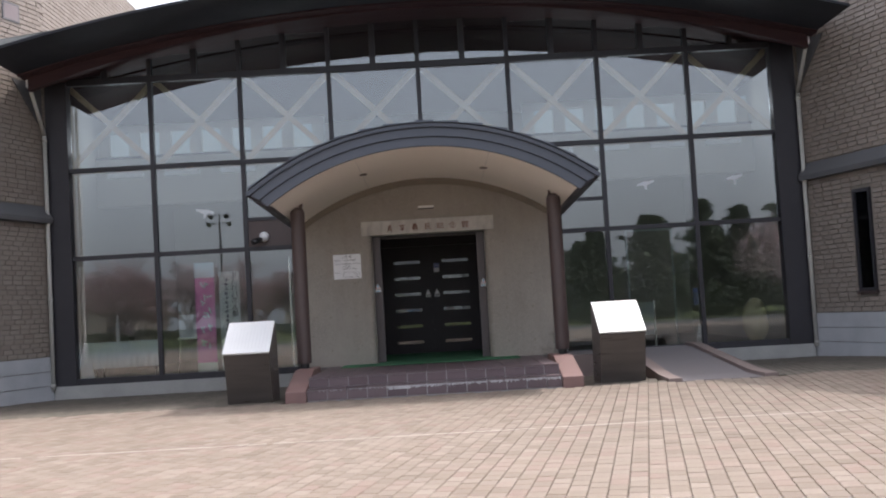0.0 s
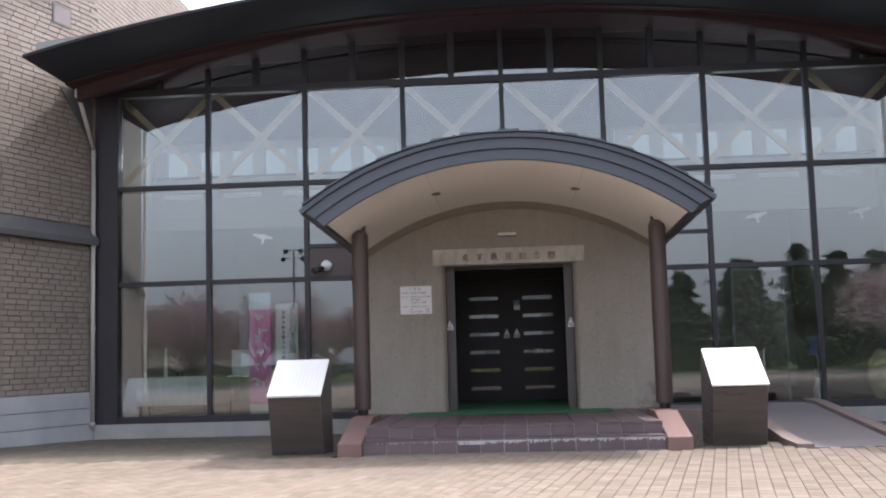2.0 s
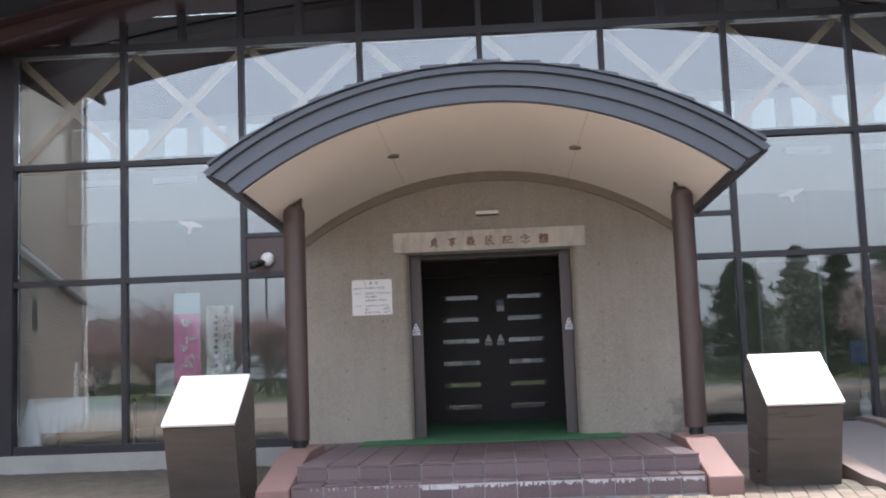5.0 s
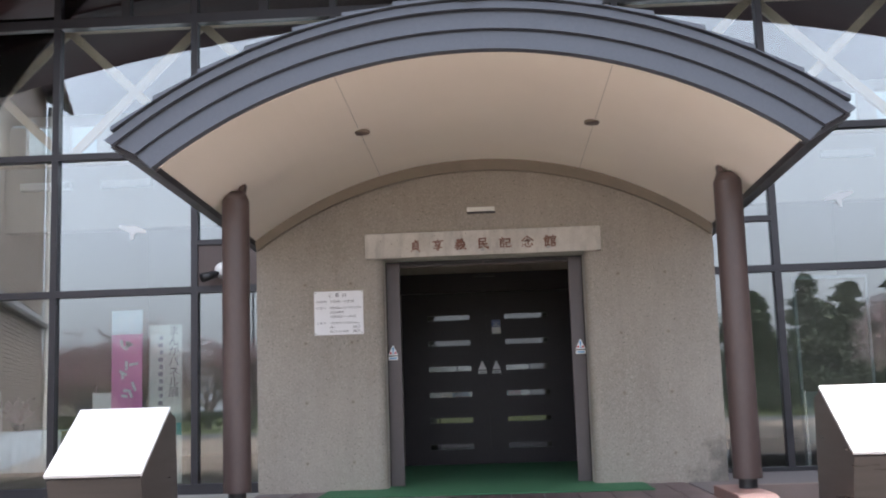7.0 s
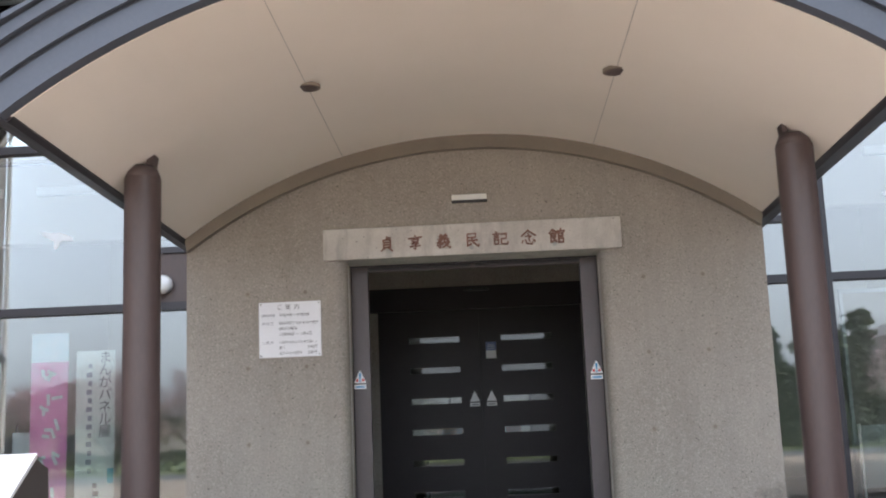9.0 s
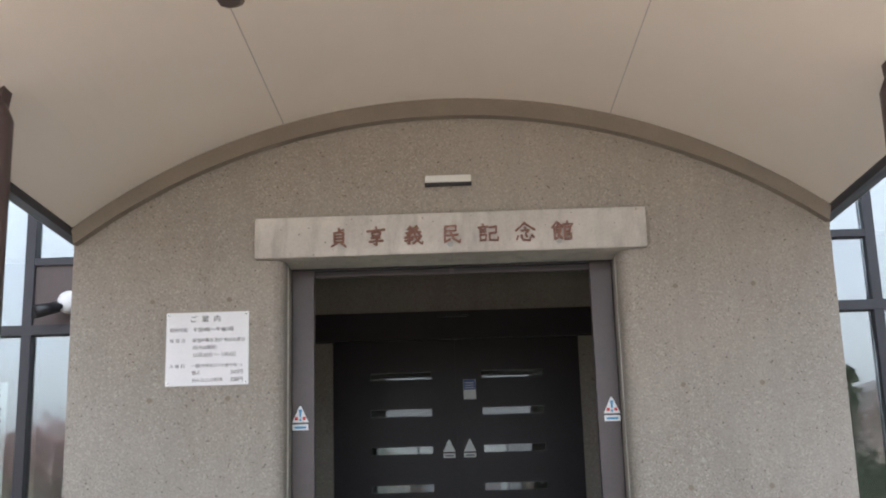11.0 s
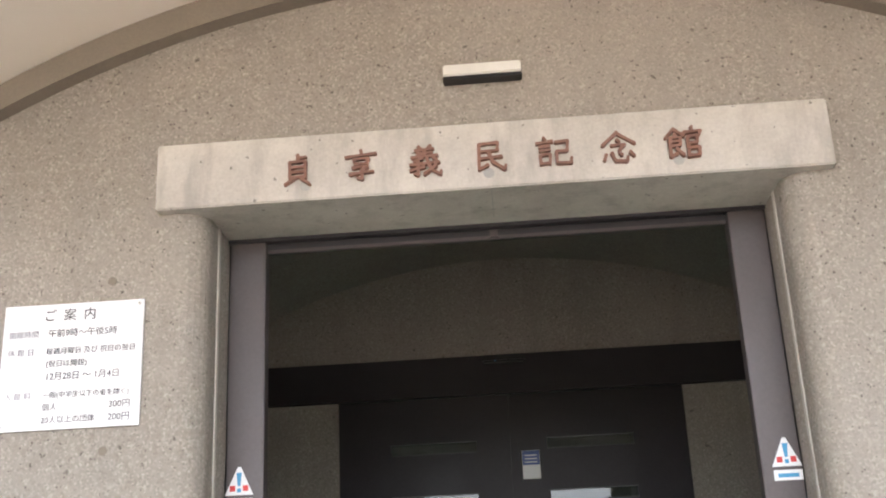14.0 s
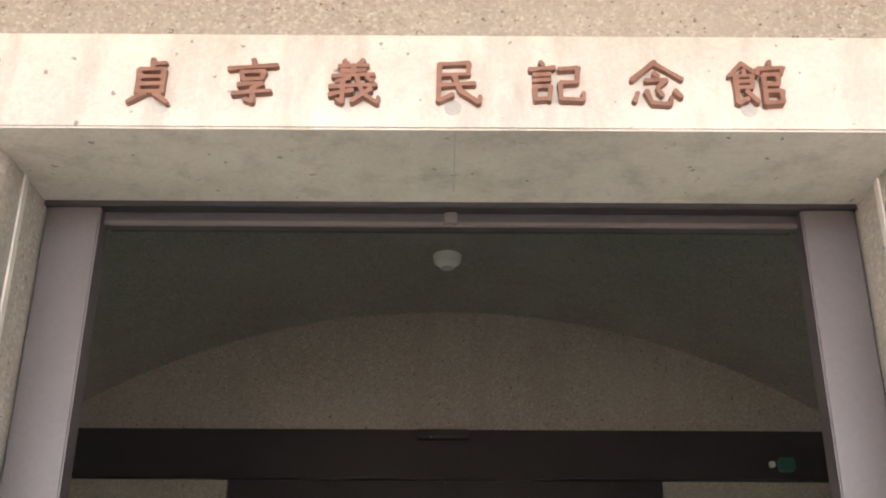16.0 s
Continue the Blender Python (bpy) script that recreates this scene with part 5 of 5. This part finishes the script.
raw("lawn", [(-60, -70, 0.0), (60, -70, 0.0), (60, -13, 0.0), (-60, -13, 0.0)], [(0, 1, 2, 3)], M_GRASS, None, "rough grass strip across the forecourt", "lawn", kind="structure")


def house(x, y, w, d, h, seed):
    hs = thing("house", (x, y, 0), "plain plaster house with a dark tiled gable roof", "house", "houses across the road")
    add(hs, "wall", box(x - w / 2, x + w / 2, y - d / 2, y + d / 2, -0.1, h), M_HOUSEWALL)
    add(hs, "roof", prism([(x - w / 2 - 0.6, h - 0.05), (x + w / 2 + 0.6, h - 0.05), (x, h + w * 0.22)], "y", y - d / 2 - 0.5, y + d / 2 + 0.5), M_HOUSEROOF)
    for k in range(3):
        u = x - w / 2 + w * (k + 0.5) / 3
        wd = add(hs, "window", box(u - 0.6, u + 0.6, y + d / 2, y + d / 2 + 0.04, 0.9, 2.1), M_FRAME)
    return hs


for k, (x, y, w, d, h) in enumerate(((-30, -48, 12, 9, 3.2), (-8, -52, 10, 8, 3.0), (10, -50, 11, 9, 3.4), (30, -46, 12, 9, 5.4))):
    house(x, y, w, d, h, k)
LX, LY = -15.4, -34.5
lamp = thing("street_lamp", (LX, LY, 0), "tall thin post with four dark floodlights", "street lamp")
add(lamp, "post", tube(bmesh.new(), (LX, LY, 0.0), (LX, LY, 9.0), 0.11, 0.06, seg=14), M_FRAME)
add(lamp, "foot", tube(bmesh.new(), (LX, LY, 0.0), (LX, LY, 0.7), 0.17, 0.13, seg=14), M_FRAME)
for z, w in ((8.35, 0.85), (8.9, 0.65)):
    add(lamp, "crossbar", tube(bmesh.new(), (LX - w, LY, z), (LX + w, LY, z), 0.035, seg=8), M_FRAME)
    for q in (-1, 1):
        add(lamp, "floodlight", tube(bmesh.new(), (LX + q * w * 0.85, LY, z + 0.02), (LX + q * w * 0.85, LY + 0.25, z - 0.12), 0.10, 0.20, seg=10), M_FRAME)

# ---------------------------------------------------------------- paving, last
def paver_shape(w, d):
    """Interlocking clay paver with zigzag flanks."""
    g, k = 0.0028, 0.011
    ys = [-d / 2 + g, -d / 4, 0, d / 4, d / 2 - g]
    zig = [0, k, 0, k, 0]
    return [(w / 2 - g + q, y) for y, q in zip(ys, zig)] + [(-w / 2 + g + q, y) for y, q in zip(ys[::-1], zig[::-1])]


paving = thing("paving", (0, 10, 0), "sunlit beige interlocking clay pavers of the forecourt", "paving", kind="structure")
PW, PD = 0.134, 0.212
LAY = radians(-11)
CL, SL = math.cos(LAY), math.sin(LAY)
shape = paver_shape(PW, PD)
NS = len(shape)
verts, faces = [], []
dark_v, dark_f = [], []
rnd = random.Random(9)
singles = []


def blocked(x, y):
    if abs(x) < 2.0 and y > 13.80:
        return True
    if 1.85 < abs(x) < 2.26 and 13.73 < y < 15.9:
        return True
    if abs(x) < 2.4 and y > 15.8:
        return True
    if 3.40 < x < 5.14 and y > 13.66:
        return True
    if 2.3 < x < 5.14 and y > 17.02:
        return True
    return y > 20.06 or abs(x) > 7.90 + 0.30 * (20.1 - y)


def laid(x, y, a, b, z):
    """A corner of a paver, turned to the lay of the rows."""
    return (x + a * CL - b * SL, y + a * SL + b * CL, z)


for col in range(-115, 116):
    for row in range(-50, 124):
        u, v = col * PW, row * PD + (PD / 2 if col % 2 else 0)
        x, y = u * CL - v * SL, u * SL + v * CL
        if abs(x) > 12.5 or not -6.0 < y < 20.1 or blocked(x, y):
            continue
        dz = ground_z(y) + rnd.uniform(-0.0015, 0.0015)
        if -1.65 < x < 1.65 and 11.60 < y < 13.75:
            singles.append((x, y, dz))
            continue
        # pavers past the step front take the darker colour set, with a ragged edge
        beyond_step = y > 13.85 + 0.12 * noise.noise(Vector((x * 1.7, y * 1.7, 0)))
        pv, pf = (dark_v, dark_f) if beyond_step else (verts, faces)
        i = len(pv)
        tx, ty = rnd.uniform(-0.006, 0.006), rnd.uniform(-0.006, 0.006)
        pv += [laid(x, y, a, b, dz - 0.02) for a, b in shape]
        pv += [laid(x, y, a * 0.985, b * 0.975, dz - 0.003 + a * tx + b * ty) for a, b in shape]
        pv += [laid(x, y, a * 0.945, b * 0.92, dz + a * tx + b * ty) for a, b in shape]
        for lv in (0, NS):
            for q in range(NS):
                w = (q + 1) % NS
                pf.append((i + lv + q, i + lv + w, i + lv + NS + w, i + lv + NS + q))
        pf.append(tuple(i + 2 * NS + q for q in range(NS)))
under(paving, raw("paver_field", verts, faces, M_PAVER, None, "field of clay pavers", kind="stuff"))
under(paving, raw("weathered_field", dark_v, dark_f, M_PAVER_DARK, None, "darker pavers along the building", kind="stuff"))
sv = [(a, b, -0.02) for a, b in shape] + [(a * 0.985, b * 0.975, -0.003) for a, b in shape] + [(a * 0.945, b * 0.92, 0.0) for a, b in shape]
sf = [(lv + q, lv + (q + 1) % NS, lv + NS + (q + 1) % NS, lv + NS + q) for lv in (0, NS) for q in range(NS)] + [tuple(2 * NS + q for q in range(NS))]
me_one = bpy.data.meshes.new("paver")
me_one.from_pydata(sv, [], sf)
me_one.materials.append(M_PAVER_ONE)
for x, y, z in singles[:300]:
    ob = new("paver", me_one)
    ob.location = (x, y, z)
    ob.rotation_euler = (0, 0, LAY)
    under(paving, ob)
# worn white line across the forecourt
verts, faces = [], []
x = -7.8
while x < 7.8:
    w = rnd.uniform(0.05, 0.22)
    if rnd.random() < 0.93:
        a, b = rnd.uniform(0.016, 0.038), rnd.uniform(0.016, 0.038)
        i = len(verts)
        verts += [(x, 8.80 - a, 0.0035), (x + w, 8.80 - b, 0.0035), (x + w, 8.80 + a, 0.0035), (x, 8.80 + b, 0.0035)]
        faces.append((i, i + 1, i + 2, i + 3))
    x += w
raw("marking", verts, faces, M_LINE, None, "worn thin white line painted across the pavers", "line", kind="structure")
